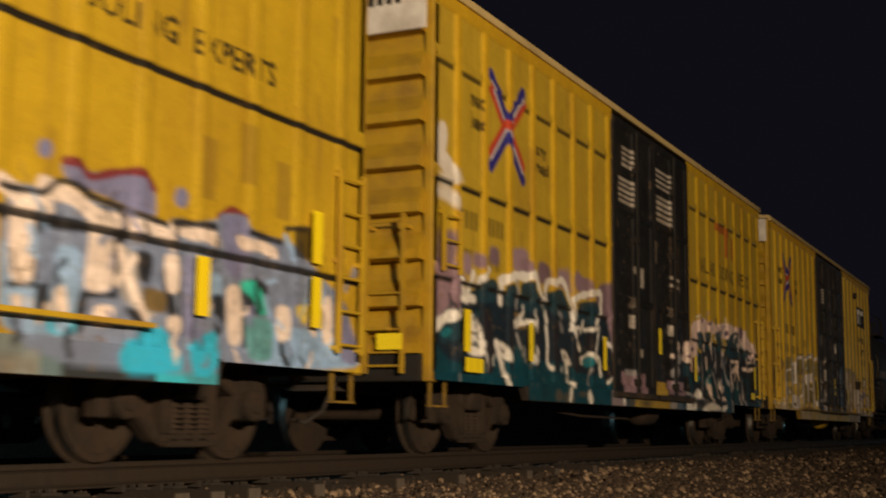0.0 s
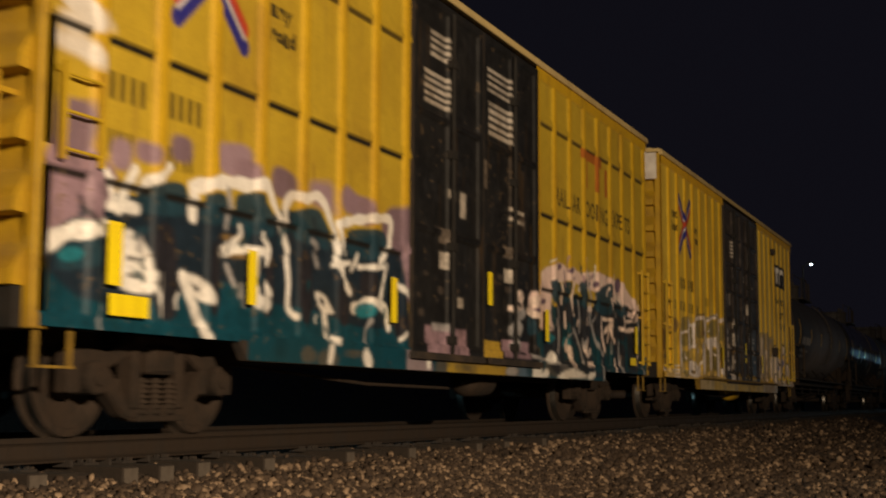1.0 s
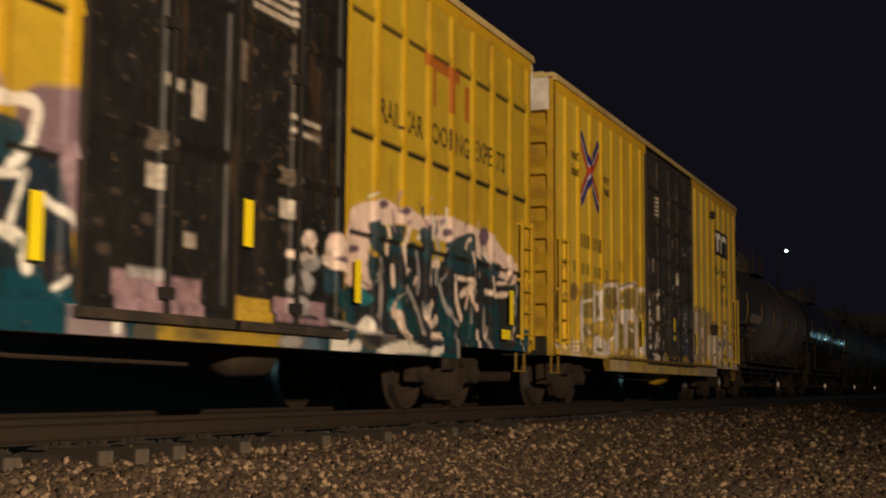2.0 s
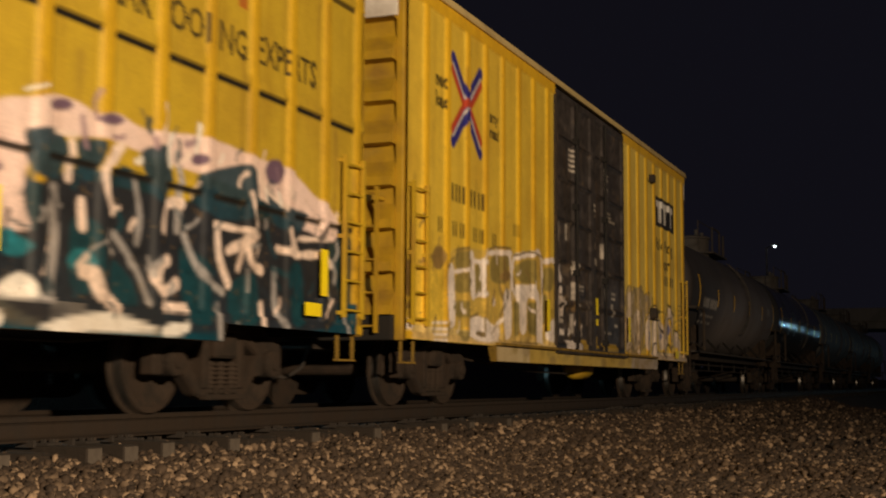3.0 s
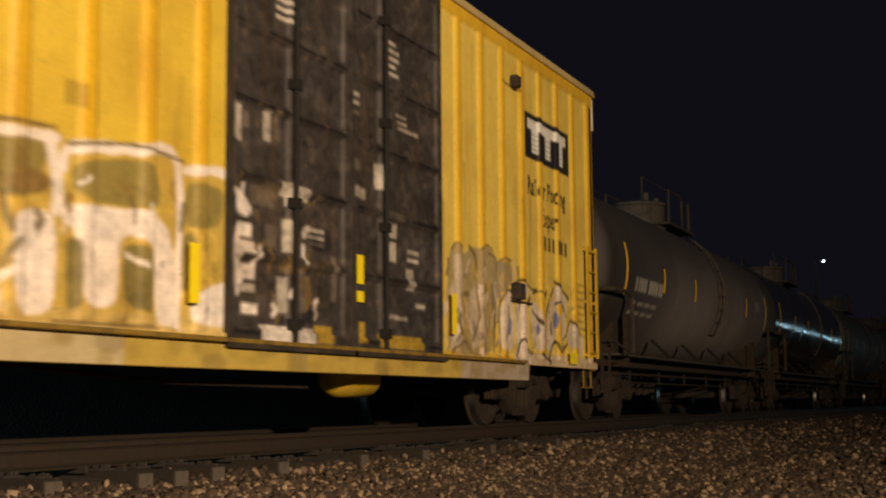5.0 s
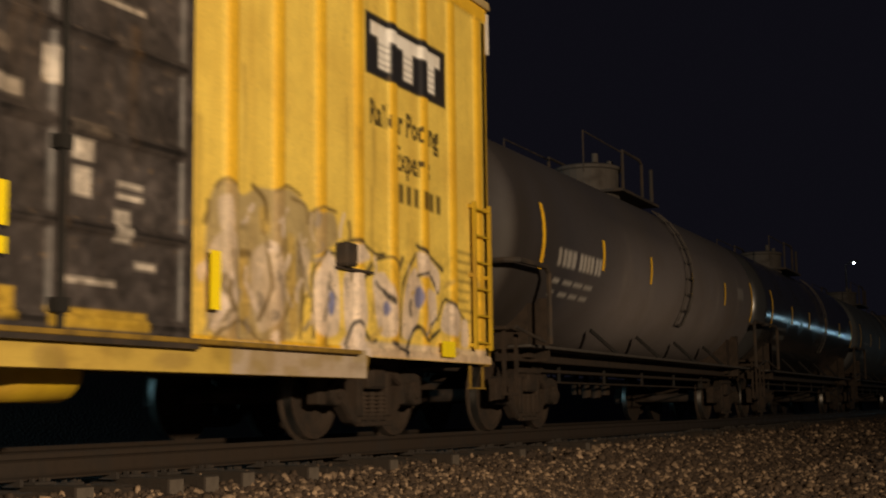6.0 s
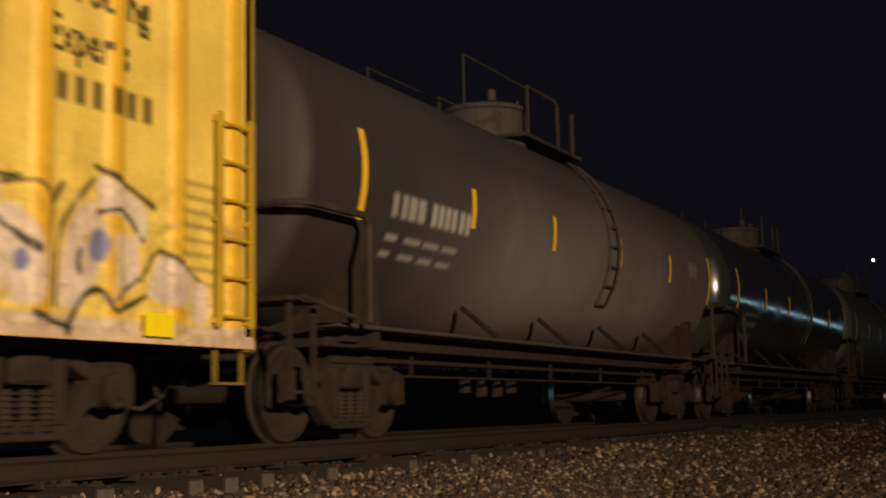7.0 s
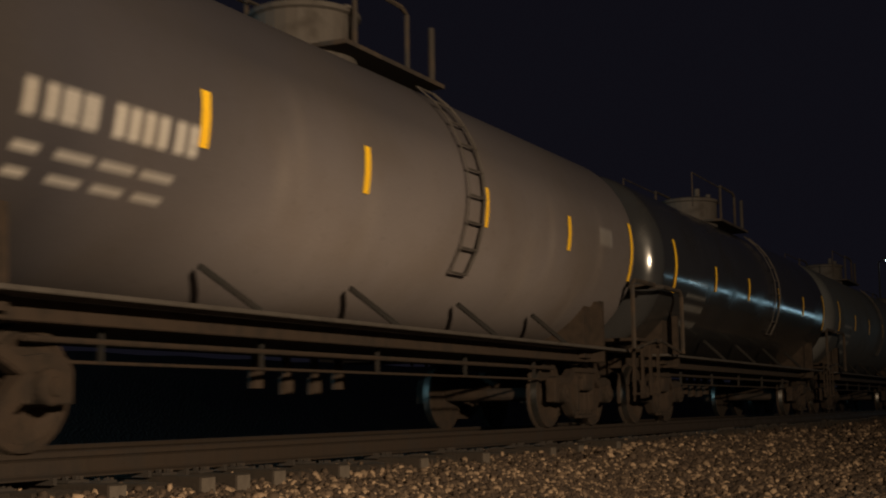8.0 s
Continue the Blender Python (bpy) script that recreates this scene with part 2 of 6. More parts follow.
class Sheet:
    """Paint on a wall of metal, kept as colours over a grid of u (along) and z."""

    def __init__(self, u0, u1, z0, z1, step, base):
        self.nu, self.nz = max(2, round((u1 - u0) / step)), max(2, round((z1 - z0) / step))
        self.u, self.z = np.meshgrid(np.linspace(u0, u1, self.nu), np.linspace(z0, z1, self.nz), indexing="ij")
        self.c = np.empty((self.nu, self.nz, 3))
        self.c[:] = base
        self.depth = np.zeros((self.nu, self.nz))
        self.ribs = self.crests = np.zeros((self.nu, self.nz), bool)

    def wobble(self, seed, scale, amount):
        rs = np.random.RandomState(seed)
        out = np.zeros_like(self.u)
        for _ in range(6):
            a, f, p = rs.uniform(0, 6.28), rs.uniform(0.5, 1.6) / scale, rs.uniform(0, 6.28)
            out += np.sin((self.u * math.cos(a) + self.z * math.sin(a)) * 6.28 * f + p)
        return out * amount / 2.4

    def fill(self, mask, colour, alpha=1.0):
        m = np.clip(mask, 0, 1)[..., None] * alpha
        self.c = self.c * (1 - m) + np.array(colour) * m

    def inside(self, d, soft=0.03):
        return np.clip(0.5 - d / soft, 0, 1)

    def blob(self, u, z, w, h, seed=0, power=2.6, lean=0.0, wob=0.12):
        """Distance to a rounded blob (below 0 inside)."""
        x = (self.u - u - lean * (self.z - z)) / (w / 2)
        y = (self.z - z) / (h / 2)
        r = (np.abs(x) ** power + np.abs(y) ** power) ** (1 / power)
        return (r - 1) * min(w, h) / 2 + self.wobble(seed, 0.7, wob * min(w, h))

    def stroke(self, u0, z0, u1, z1, w):
        d = np.array((u1 - u0, z1 - z0))
        k = np.clip(((self.u - u0) * d[0] + (self.z - z0) * d[1]) / (d @ d + 1e-9), 0, 1)
        return np.hypot(self.u - u0 - k * d[0], self.z - z0 - k * d[1]) - w / 2

    def rounded(self, pts, closed, cuts=4):
        """A smooth curve through the points."""
        p, n = np.array(pts, float), len(pts)
        if closed:
            for k in (0.18, 0.25):
                q = np.roll(p, -1, 0)
                p = np.stack((p + k * (q - p), q + k * (p - q)), 1).reshape(-1, 2)
            return p
        out = []
        for i in range(n - 1):
            a, b, c, d = (p[min(max(i + k, 0), n - 1)] for k in (-1, 0, 1, 2))
            for k in range(cuts):
                t = k / cuts
                out.append(b + 0.4 * (c - a) * t + (2.2 * (c - b) - 0.4 * (d - b) - 0.8 * (c - a) + (c - b) * 0.8) * t * t + (0.4 * (c - a) + 0.4 * (d - b) - 2 * (c - b)) * t ** 3)
        return np.array(out + [p[-1]])

    def near(self, q, margin):
        us, zs = self.u[:, 0], self.z[0]
        i0, i1 = np.searchsorted(us, (q[:, 0].min() - margin, q[:, 0].max() + margin))
        j0, j1 = np.searchsorted(zs, (q[:, 1].min() - margin, q[:, 1].max() + margin))
        return slice(i0, i1), slice(j0, j1)

    def blend(self, w, mask, colour, alpha):
        m = np.clip(mask, 0, 1)[..., None] * alpha
        self.c[w] = self.c[w] * (1 - m) + np.array(colour) * m

    def poly(self, pts, colour, alpha=0.97, soft=0.035):
        """A sprayed field with a rounded outline."""
        q = self.rounded(pts, True)
        w = self.near(q, 0.06)
        U, Z = self.u[w], self.z[w]
        if U.size == 0:
            return
        dist, odd = np.full(U.shape, 9.0), np.zeros(U.shape, bool)
        for (x0, y0), (x1, y1) in zip(q, np.roll(q, -1, 0)):
            dx, dy = x1 - x0, y1 - y0
            k = np.clip(((U - x0) * dx + (Z - y0) * dy) / (dx * dx + dy * dy + 1e-9), 0, 1)
            dist = np.minimum(dist, np.hypot(U - x0 - k * dx, Z - y0 - k * dy))
            if y0 != y1:
                odd ^= ((y0 > Z) != (y1 > Z)) & (U < x0 + (Z - y0) / (y1 - y0) * dx)
        self.blend(w, self.inside(np.where(odd, -dist, dist), soft), colour, alpha)

    def brush(self, pts, width, colour, alpha=0.97, soft=0.03):
        """A curved stroke of the spray can, a little uneven in width."""
        q = self.rounded(pts, False)
        w = self.near(q, width)
        U, Z = self.u[w], self.z[w]
        if U.size == 0:
            return
        dist = np.full(U.shape, 9.0)
        for (x0, y0), (x1, y1) in zip(q, q[1:]):
            dx, dy = x1 - x0, y1 - y0
            k = np.clip(((U - x0) * dx + (Z - y0) * dy) / (dx * dx + dy * dy + 1e-9), 0, 1)
            dist = np.minimum(dist, np.hypot(U - x0 - k * dx, Z - y0 - k * dy))
        uneven = 0.08 * width * np.sin(U * 17 + Z * 11)
        self.blend(w, self.inside(dist - width / 2 + uneven, soft), colour, alpha)

    def scuff(self, seed, amount, top=9.0):
        """Worn and dusty paint: speckle at a few sizes, flakes and fine dark specks."""
        rs = np.random.RandomState(seed)
        total = np.zeros(self.u.shape)
        for cell, share in ((2, 0.35), (5, 0.35), (14, 0.3)):
            g = rs.normal(size=(self.nu // cell + 2, self.nz // cell + 2))
            i, j = np.arange(self.nu) / cell, np.arange(self.nz) / cell
            a, b = i.astype(int), j.astype(int)
            fi, fj = (i - a)[:, None], (j - b)[None]
            total += share * (g[np.ix_(a, b)] * (1 - fi) * (1 - fj) + g[np.ix_(a + 1, b)] * fi * (1 - fj) + g[np.ix_(a, b + 1)] * (1 - fi) * fj + g[np.ix_(a + 1, b + 1)] * fi * fj)
        fade = np.clip((top - self.z) / 0.3, 0, 1)
        self.c *= np.clip(1 + amount * total * fade, 0.3, 1.5)[..., None]
        self.fill((total > 0.95) * fade, (0.16, 0.11, 0.06), 0.55 if amount > 0.2 else 0.0)

    def rect(self, u0, u1, z0, z1, colour, alpha=1.0):
        d = np.maximum(np.maximum(u0 - self.u, self.u - u1), np.maximum(z0 - self.z, self.z - z1))
        self.fill(self.inside(d, 0.025), colour, alpha)

    def word(self, text, size, u, z, colour, squeeze=1.0, alpha=0.9, end=None):
        if end is not None:
            xs = [x for t in letter_triangles(text, size, 0, 0) for x, _ in t]
            squeeze = (end - u) / max(xs)
        hit = np.zeros(self.u.shape, bool)
        us, zs = self.u[:, 0], self.z[0]
        for (ax, ay), (bx, by), (cx, cy) in letter_triangles(text, size, u, z, squeeze):
            i0, i1 = np.searchsorted(us, (min(ax, bx, cx) - 0.01, max(ax, bx, cx) + 0.01))
            j0, j1 = np.searchsorted(zs, (min(ay, by, cy) - 0.01, max(ay, by, cy) + 0.01))
            if i1 <= i0 or j1 <= j0:
                continue
            U, Z = self.u[i0:i1, j0:j1], self.z[i0:i1, j0:j1]
            e = [(x1 - x0) * (Z - y0) - (y1 - y0) * (U - x0) for x0, y0, x1, y1 in ((ax, ay, bx, by), (bx, by, cx, cy), (cx, cy, ax, ay))]
            tol = 0.004
            hit[i0:i1, j0:j1] |= ((e[0] >= -tol * 0.1) & (e[1] >= -tol * 0.1) & (e[2] >= -tol * 0.1)) | ((e[0] <= tol * 0.1) & (e[1] <= tol * 0.1) & (e[2] <= tol * 0.1))
        # the stencils leave the crests of the ribs out
        self.fill((hit & ~self.crests).astype(float), colour, alpha)

    def bars(self, u, z, n, w, h, gap, colour, alpha=0.85, split=True):
        """A row of plain bars in place of letters."""
        for i in range(n):
            a = u + i * (w + gap)
            self.rect(a, a + w, z, z + h, colour, alpha)

    def mesh(self, name, parent, mat, y0, x=1.5, keep=None, label="", curve=None):
        """The sheet as a mesh on the side x of a car; u = 0 lies at y0 of the car."""
        n, k = self.nu, self.nz
        X = x + self.depth if curve is None else curve(self.z)[0]
        Zc = self.z if curve is None else curve(self.z)[1]
        co = np.stack((X, self.u + y0, Zc), -1).reshape(-1, 3)
        i, j = np.meshgrid(np.arange(n - 1), np.arange(k - 1), indexing="ij")
        q = np.stack((i * k + j, (i + 1) * k + j, (i + 1) * k + j + 1, i * k + j + 1), -1).reshape(-1, 4)
        if keep is not None:
            mid = (self.u[:-1, :-1] + self.u[1:, 1:]).reshape(-1) / 2
            mz = (self.z[:-1, :-1] + self.z[1:, 1:]).reshape(-1) / 2
            q = q[keep(mid, mz)]
        me = bpy.data.meshes.new(name)
        me.vertices.add(len(co))
        me.vertices.foreach_set("co", co.ravel())
        me.loops.add(len(q) * 4)
        me.loops.foreach_set("vertex_index", q.ravel())
        me.polygons.add(len(q))
        me.polygons.foreach_set("loop_start", np.arange(len(q)) * 4)
        me.polygons.foreach_set("loop_total", np.full(len(q), 4))
        me.update(calc_edges=True)
        at = me.attributes.new("paint", "FLOAT_COLOR", "POINT")
        at.data.foreach_set("color", np.concatenate((self.c.reshape(-1, 3), np.ones((n * k, 1))), 1).ravel())
        me.materials.append(MAT[mat])
        ob = new(name, me)
        ob.parent = parent
        if label:
            ob["label"] = label
        return ob


def trapezoid(x, half, flank):
    return np.clip((half + flank - np.abs(x)) / flank, 0, 1)

# ---------------------------------------------------------------- ground, ballast and track


def ground_height(x, y):
    """Level of the ballast across the track, without the single stones."""
    # beyond x = -15, a bank added to hide the sky beneath the cars
    k = np.interp(x, [-400, -24, -15, -10.6, -9.2, -8.9, -6.52, -6.36, -6.22, -5.75, -4.7, -2.0, 8.0, 400], [2.2, 1.9, -0.8, -0.9, -0.40, -0.27, -0.265, -0.30, -0.385, -0.42, -0.74, -0.98, -1.05, -1.2])
    k = k + 0.03 * np.sin(2.7 * y + 1.1 * np.sin(1.9 * y)) * np.exp(-((x + 6.05) / 0.35) ** 2)
    return k + 0.035 * np.sin(x * 1.3 + 0.7 * y) * np.sin(0.9 * y - 0.4 * x) * (np.abs(x + 7.55) > 1.6)


def build_ground():
    xs = np.concatenate(([-1500, -400, -120, -40, -24, -20, -15], np.arange(-11, -7, 0.25), np.arange(-7, -5, 0.1), np.arange(-5, 3, 0.25), [4, 6, 9, 14, 25, 60, 200, 600, 1500]))
    ys = np.concatenate(([-400, -120, -50, -25, -12, -6], np.arange(-3, 45, 0.25), np.arange(45, 120, 2.0), [130, 160, 220, 350, 700, 1500, 3000]))
    X, Y = np.meshgrid(xs, ys, indexing="ij")
    Z = ground_height(X, Y)
    co = np.stack((X, Y, Z), -1).reshape(-1, 3)
    k = len(ys)
    faces = [(i * k + j, (i + 1) * k + j, (i + 1) * k + j + 1, i * k + j + 1) for i in range(len(xs) - 1) for j in range(k - 1)]
    me = bpy.data.meshes.new("ground")
    me.from_pydata(co.tolist(), [], faces)
    me.materials.append(MAT["ground"])
    me.shade_smooth()
    return tagged(new("ground", me), "brown gravel and dirt ground beside the railway track", "ground", kind="structure")


def build_stones():
    """Crushed stones over the near shoulder, as one heap."""
    rs = np.random.RandomState(4)
    bm = bmesh.new()
    bmesh.ops.create_icosphere(bm, subdivisions=1, radius=1.0)
    base = np.array([v.co for v in bm.verts])
    tri = np.array([[v.index for v in f.verts] for f in bm.faces])
    bm.free()
    base = np.sign(base) * np.abs(base) ** 0.75

    def field(n, x0, x1, y0, y1, r0, r1):
        return np.column_stack((rs.uniform(x0, x1, n), rs.uniform(y0, y1, n), rs.uniform(r0, r1, n)))

    sets = np.concatenate((field(19000, -6.3, -4.2, 5, 16, 0.018, 0.040), field(16000, -4.2, -1.6, 4.5, 16, 0.018, 0.040), field(10000, -6.3, -3.6, 16, 30, 0.03, 0.06),
                           field(7000, -3.6, -0.2, 8, 26, 0.03, 0.055), field(1500, -8.9, -6.5, 4, 40, 0.015, 0.025), field(4500, -6.36, -5.8, 5, 30, 0.02, 0.040), field(6000, -6.3, 0.5, 26, 60, 0.04, 0.08)))
    n = len(sets)
    # random turns
    q = rs.normal(size=(n, 4))
    q /= np.linalg.norm(q, axis=1)[:, None]
    w, x, y, z = q.T
    R = np.stack((1 - 2 * (y * y + z * z), 2 * (x * y - z * w), 2 * (x * z + y * w), 2 * (x * y + z * w), 1 - 2 * (x * x + z * z), 2 * (y * z - x * w),
                  2 * (x * z - y * w), 2 * (y * z + x * w), 1 - 2 * (x * x + y * y)), -1).reshape(n, 3, 3)
    size = sets[:, 2, None] * rs.uniform(0.6, 1.3, (n, 3))
    V = base[None] * size[:, None, :] * rs.uniform(0.68, 1.28, (n, len(base), 1))
    V = np.einsum("nij,nkj->nki", R, V)
    V[..., 0] += sets[:, 0, None]
    V[..., 1] += sets[:, 1, None]
    V[..., 2] += (ground_height(sets[:, 0], sets[:, 1]) + sets[:, 2] * rs.uniform(-0.1, 0.75, n))[:, None]
    F = (tri[None] + (np.arange(n) * len(base))[:, None, None]).reshape(-1, 3)
    me = bpy.data.meshes.new("ballast_stones")
    me.vertices.add(n * len(base))
    me.vertices.foreach_set("co", V.ravel())
    me.loops.add(len(F) * 3)
    me.loops.foreach_set("vertex_index", F.ravel())
    me.polygons.add(len(F))
    me.polygons.foreach_set("loop_start", np.arange(len(F)) * 3)
    me.polygons.foreach_set("loop_total", np.full(len(F), 3))
    me.update(calc_edges=True)
    me.materials.append(MAT["stone"])
    return tagged(new("ballast_stones", me), "loose crushed brown ballast stones sloping down from the track", "gravel", kind="stuff")


RAIL_OUTLINE = [(-0.075, -0.19), (0.075, -0.19), (0.075, -0.178), (0.022, -0.160), (0.010, -0.145), (0.009, -0.062), (0.020, -0.045), (0.037, -0.038), (0.037, -0.008), (0.030, 0.0),
                (-0.030, 0.0), (-0.037, -0.008), (-0.037, -0.038), (-0.020, -0.045), (-0.009, -0.062), (-0.010, -0.145), (-0.022, -0.160), (-0.075, -0.178)]


def build_rail(x, label):
    bm = bmesh.new()
    a = [bm.verts.new((px, -40, pz)) for px, pz in RAIL_OUTLINE]
    b = [bm.verts.new((px, 260, pz)) for px, pz in RAIL_OUTLINE]
    for i in range(len(a)):
        j = (i + 1) % len(a)
        bm.faces.new((a[i], a[j], b[j], b[i]))
    bm.faces.new(a), bm.faces.new(b)
    bmesh.ops.recalc_face_normals(bm, faces=bm.faces)
    ob = part("rail", bm, "rail")
    ob.location = (x, 0, 0)
    ob.data.materials.append(MAT["tread"])
    for f in ob.data.polygons:
        if f.normal.z > 0.9 and f.center.z > -0.004:
            f.material_index = 1
    return tagged(ob, label, "rail", "rails of the track", "structure")


def build_ties():
    """Wooden cross ties, with plates and spikes at both rails."""
    rs = random.Random(8)
    wood = box(-1.3, 1.3, -0.11, 0.11, -0.38, -0.212, 0.012)
    plate = bmesh.new()
    for s in (-1, 1):
        add_box(plate, s * 0.753 - 0.17, s * 0.753 + 0.17, -0.09, 0.09, -0.212, -0.192)
        for dx in (-0.1, 0.1):
            for dy in (-0.05, 0.05):
                add_box(plate, s * 0.753 + dx - 0.018, s * 0.753 + dx + 0.018, dy - 0.012, dy + 0.012, -0.20, -0.165)
        for dy in (-0.135, 0.135):
            add_box(plate, s * 0.753 - 0.085, s * 0.753 + 0.085, dy - 0.018, dy + 0.018, -0.225, -0.17)
    track = tagged(new("railway_ties"), "weathered wooden cross ties bedded in ballast under the rails", "railway ties", kind="structure")
    old = part("tie", wood, "old_tie", track)
    old.matrix_basis = pose(TRACK_X, -9, -0.05)
    plate_me = part("tie_plate", plate, "dark", old).data
    pale = part("tie", box(-1.3, 1.3, -0.10, 0.10, -0.40, -0.215, 0.012), "old_tie", track)
    pale.matrix_basis = pose(TRACK_X, -9.5, 0)
    pale.data.materials.append(MAT["tie"])
    for f in pale.data.polygons:
        f.material_index = 1 if abs(f.normal.x) > 0.9 else 0
    for i in range(290):
        y = -8.07 + 0.5145 * i + rs.uniform(-0.03, 0.03)
        proud = min(abs(y - k) for k in PROUD) < 0.26 if y < 20 else rs.random() < 0.25
        m = pose(TRACK_X + rs.uniform(0.0, 0.05), y, rs.uniform(-0.012, 0.0), 0, 0, rs.uniform(-1.2, 1.2)) if proud else pose(TRACK_X - rs.uniform(0.05, 0.14), y, rs.uniform(-0.05, -0.02), 0, 0, rs.uniform(-1.5, 1.5))
        o = new("tie", pale.data if proud else old.data)
        o.parent, o.matrix_basis = track, m
        p = new("tie_plate", plate_me)
        p.parent = o


# ties whose ends stand out of the ballast
PROUD = (6.1, 7.3, 8.26, 8.74, 9.61, 10.66, 12.12, 13.63, 15.47, 16.8, 18.4)


build_ground()
build_stones()
build_rail(TRACK_X + 0.753, "rusty near steel rail with a polished running top")
build_rail(TRACK_X - 0.753, "rusty far steel rail with a polished running top")
build_ties()

# ---------------------------------------------------------------- trucks (bogies)
WHEEL_R = 0.457
SPINNING = []


def wheel_mesh():
    rim = [(0.715, 0.488), (0.735, 0.490), (0.750, 0.470), (0.760, WHEEL_R + 0.004), (0.850, WHEEL_R - 0.004), (0.852, 0.40), (0.83, 0.385), (0.79, 0.30), (0.775, 0.17), (0.80, 0.13), (0.80, 0.06)]
    return lathe([(0.70, 0.10)] + rim, 40)


def join(bm, other):
    me = bpy.data.meshes.new("piece")
    other.to_mesh(me)
    other.free()
    bm.from_mesh(me)
    bpy.data.meshes.remove(me)


def side_frame_mesh():
    """A cast side frame: arched top member, bearing jaws at both ends, columns, and a lower tension member under the springs."""
    top = [(-1.14, 0.56), (-1.10, 0.66), (-0.92, 0.70), (-0.62, 0.66), (-0.40, 0.80), (0.40, 0.80), (0.62, 0.66), (0.92, 0.70), (1.10, 0.66), (1.14, 0.56), (1.05, 0.55), (0.62, 0.54), (0.36, 0.67), (-0.36, 0.67),
           (-0.62, 0.54), (-1.05, 0.55)]
    low = [(-0.78, 0.56), (-0.62, 0.55), (-0.36, 0.25), (0.36, 0.25), (0.62, 0.55), (0.78, 0.56), (0.74, 0.42), (0.44, 0.16), (0.30, 0.12), (-0.30, 0.12), (-0.44, 0.16), (-0.74, 0.42)]
    bm = slab(top, 0.90, 1.05, 0.015)
    join(bm, slab(low, 0.90, 1.04, 0.015))
    for s in (-1, 1):
        for a, b in ((0.66, 0.735), (0.985, 1.13)):
            add_box(bm, 0.91, 1.05, min(s * a, s * b), max(s * a, s * b), 0.34, 0.60, 0.012)
        add_box(bm, 0.90, 1.07, s * 0.31 - 0.055, s * 0.31 + 0.055, 0.22, 0.70, 0.012)
    add_box(bm, 1.0, 1.09, -0.40, 0.40, 0.745, 0.815, 0.012)
    add_box(bm, 1.0, 1.10, -0.33, 0.33, 0.115, 0.165, 0.010)
    return bm


def spring_mesh(y):
    bm = bmesh.new()
    for i in range(7):
        z = 0.19 + i * 0.042
        bmesh.ops.create_cone(bm, cap_ends=True, segments=14, radius1=0.068, radius2=0.068, depth=0.022, matrix=Matrix.Translation((1.02, y, z)))
    add_rod(bm, (1.02, y, 0.17), (1.02, y, 0.47), 0.045, 10)
    return bm


def build_truck(parent, y, tone="rust"):
    """Truck with its bolster, two side frames, springs, bearings and two wheelsets, under a car at y."""
    bm = box(-1.12, 1.12, -0.16, 0.16, 0.50, 0.74, 0.03)
    add_box(bm, -0.30, 0.30, -0.30, 0.30, 0.66, 0.86, 0.03)
    add_box(bm, 1.0, 1.10, -0.20, 0.20, 0.50, 0.68, 0.02)
    for s in (-1, 1):
        add_box(bm, -0.95, 0.95, s * 0.36 - 0.05, s * 0.36 + 0.05, 0.36, 0.46, 0.01)
        for k in (-0.75, 0.75):
            add_box(bm, k - 0.08, k + 0.08, s * 0.41 - 0.035, s * 0.41 + 0.035, 0.30, 0.58, 0.01)
    truck = part("truck", bm, tone, parent, "rusty cast steel railway truck with springs and wheels")
    truck.location = (0, y, 0)
    for s in (0, 180):
        fr = part("side_frame", side_frame_mesh(), tone, truck) if s == 0 else new("side_frame", FRAME["me"])
        FRAME["me"] = fr.data
        fr.parent = truck
        fr.matrix_basis = pose(0, 0, 0, 0, 0, s)
        for sy in (-0.19, 0.0, 0.19):
            sp = part("spring", spring_mesh(0), tone, fr) if "spring" not in FRAME else new("spring", FRAME["spring"])
            FRAME["spring"] = sp.data
            sp.parent = fr
            sp.matrix_basis = pose(0, sy, 0)
        for sy in (-0.86, 0.86):
            if "cap" not in FRAME:
                bm = lathe([(0.90, 0.135), (1.10, 0.135), (1.12, 0.12), (1.125, 0.07), (1.15, 0.06), (1.15, 0.001)], 18)
                cp = part("bearing_cap", bm, tone, fr)
                FRAME["cap"] = cp.data
            else:
                cp = new("bearing_cap", FRAME["cap"])
            cp.parent = fr
            cp.matrix_basis = pose(0, sy, 0.46)
    for sy in (-0.86, 0.86):
        if "wheels" not in FRAME:
            bm = rod((-0.9, 0, 0), (0.9, 0, 0), 0.085, 12)
            for turn in (0, 180):
                w = wheel_mesh()
                bmesh.ops.transform(w, matrix=pose(0, 0, 0, 0, 0, turn), verts=w.verts)
                me = bpy.data.meshes.new("w")
                w.to_mesh(me)
                w.free()
                bm.from_mesh(me)
                bpy.data.meshes.remove(me)
            ws = part("wheelset", bm, tone, truck)
            ws.data.materials.append(MAT["tread"])
            for f in ws.data.polygons:
                c = f.center
                if abs(math.hypot(c.y, c.z) - 0.455) < 0.03 and 0.74 < abs(c.x) < 0.851 and abs(f.normal.x) < 0.6:
                    f.material_index = 1
            FRAME["wheels"] = ws.data
        else:
            ws = new("wheelset", FRAME["wheels"])
        ws.parent = truck
        SPINNING.append((ws, sy))
    return truck


FRAME = {}


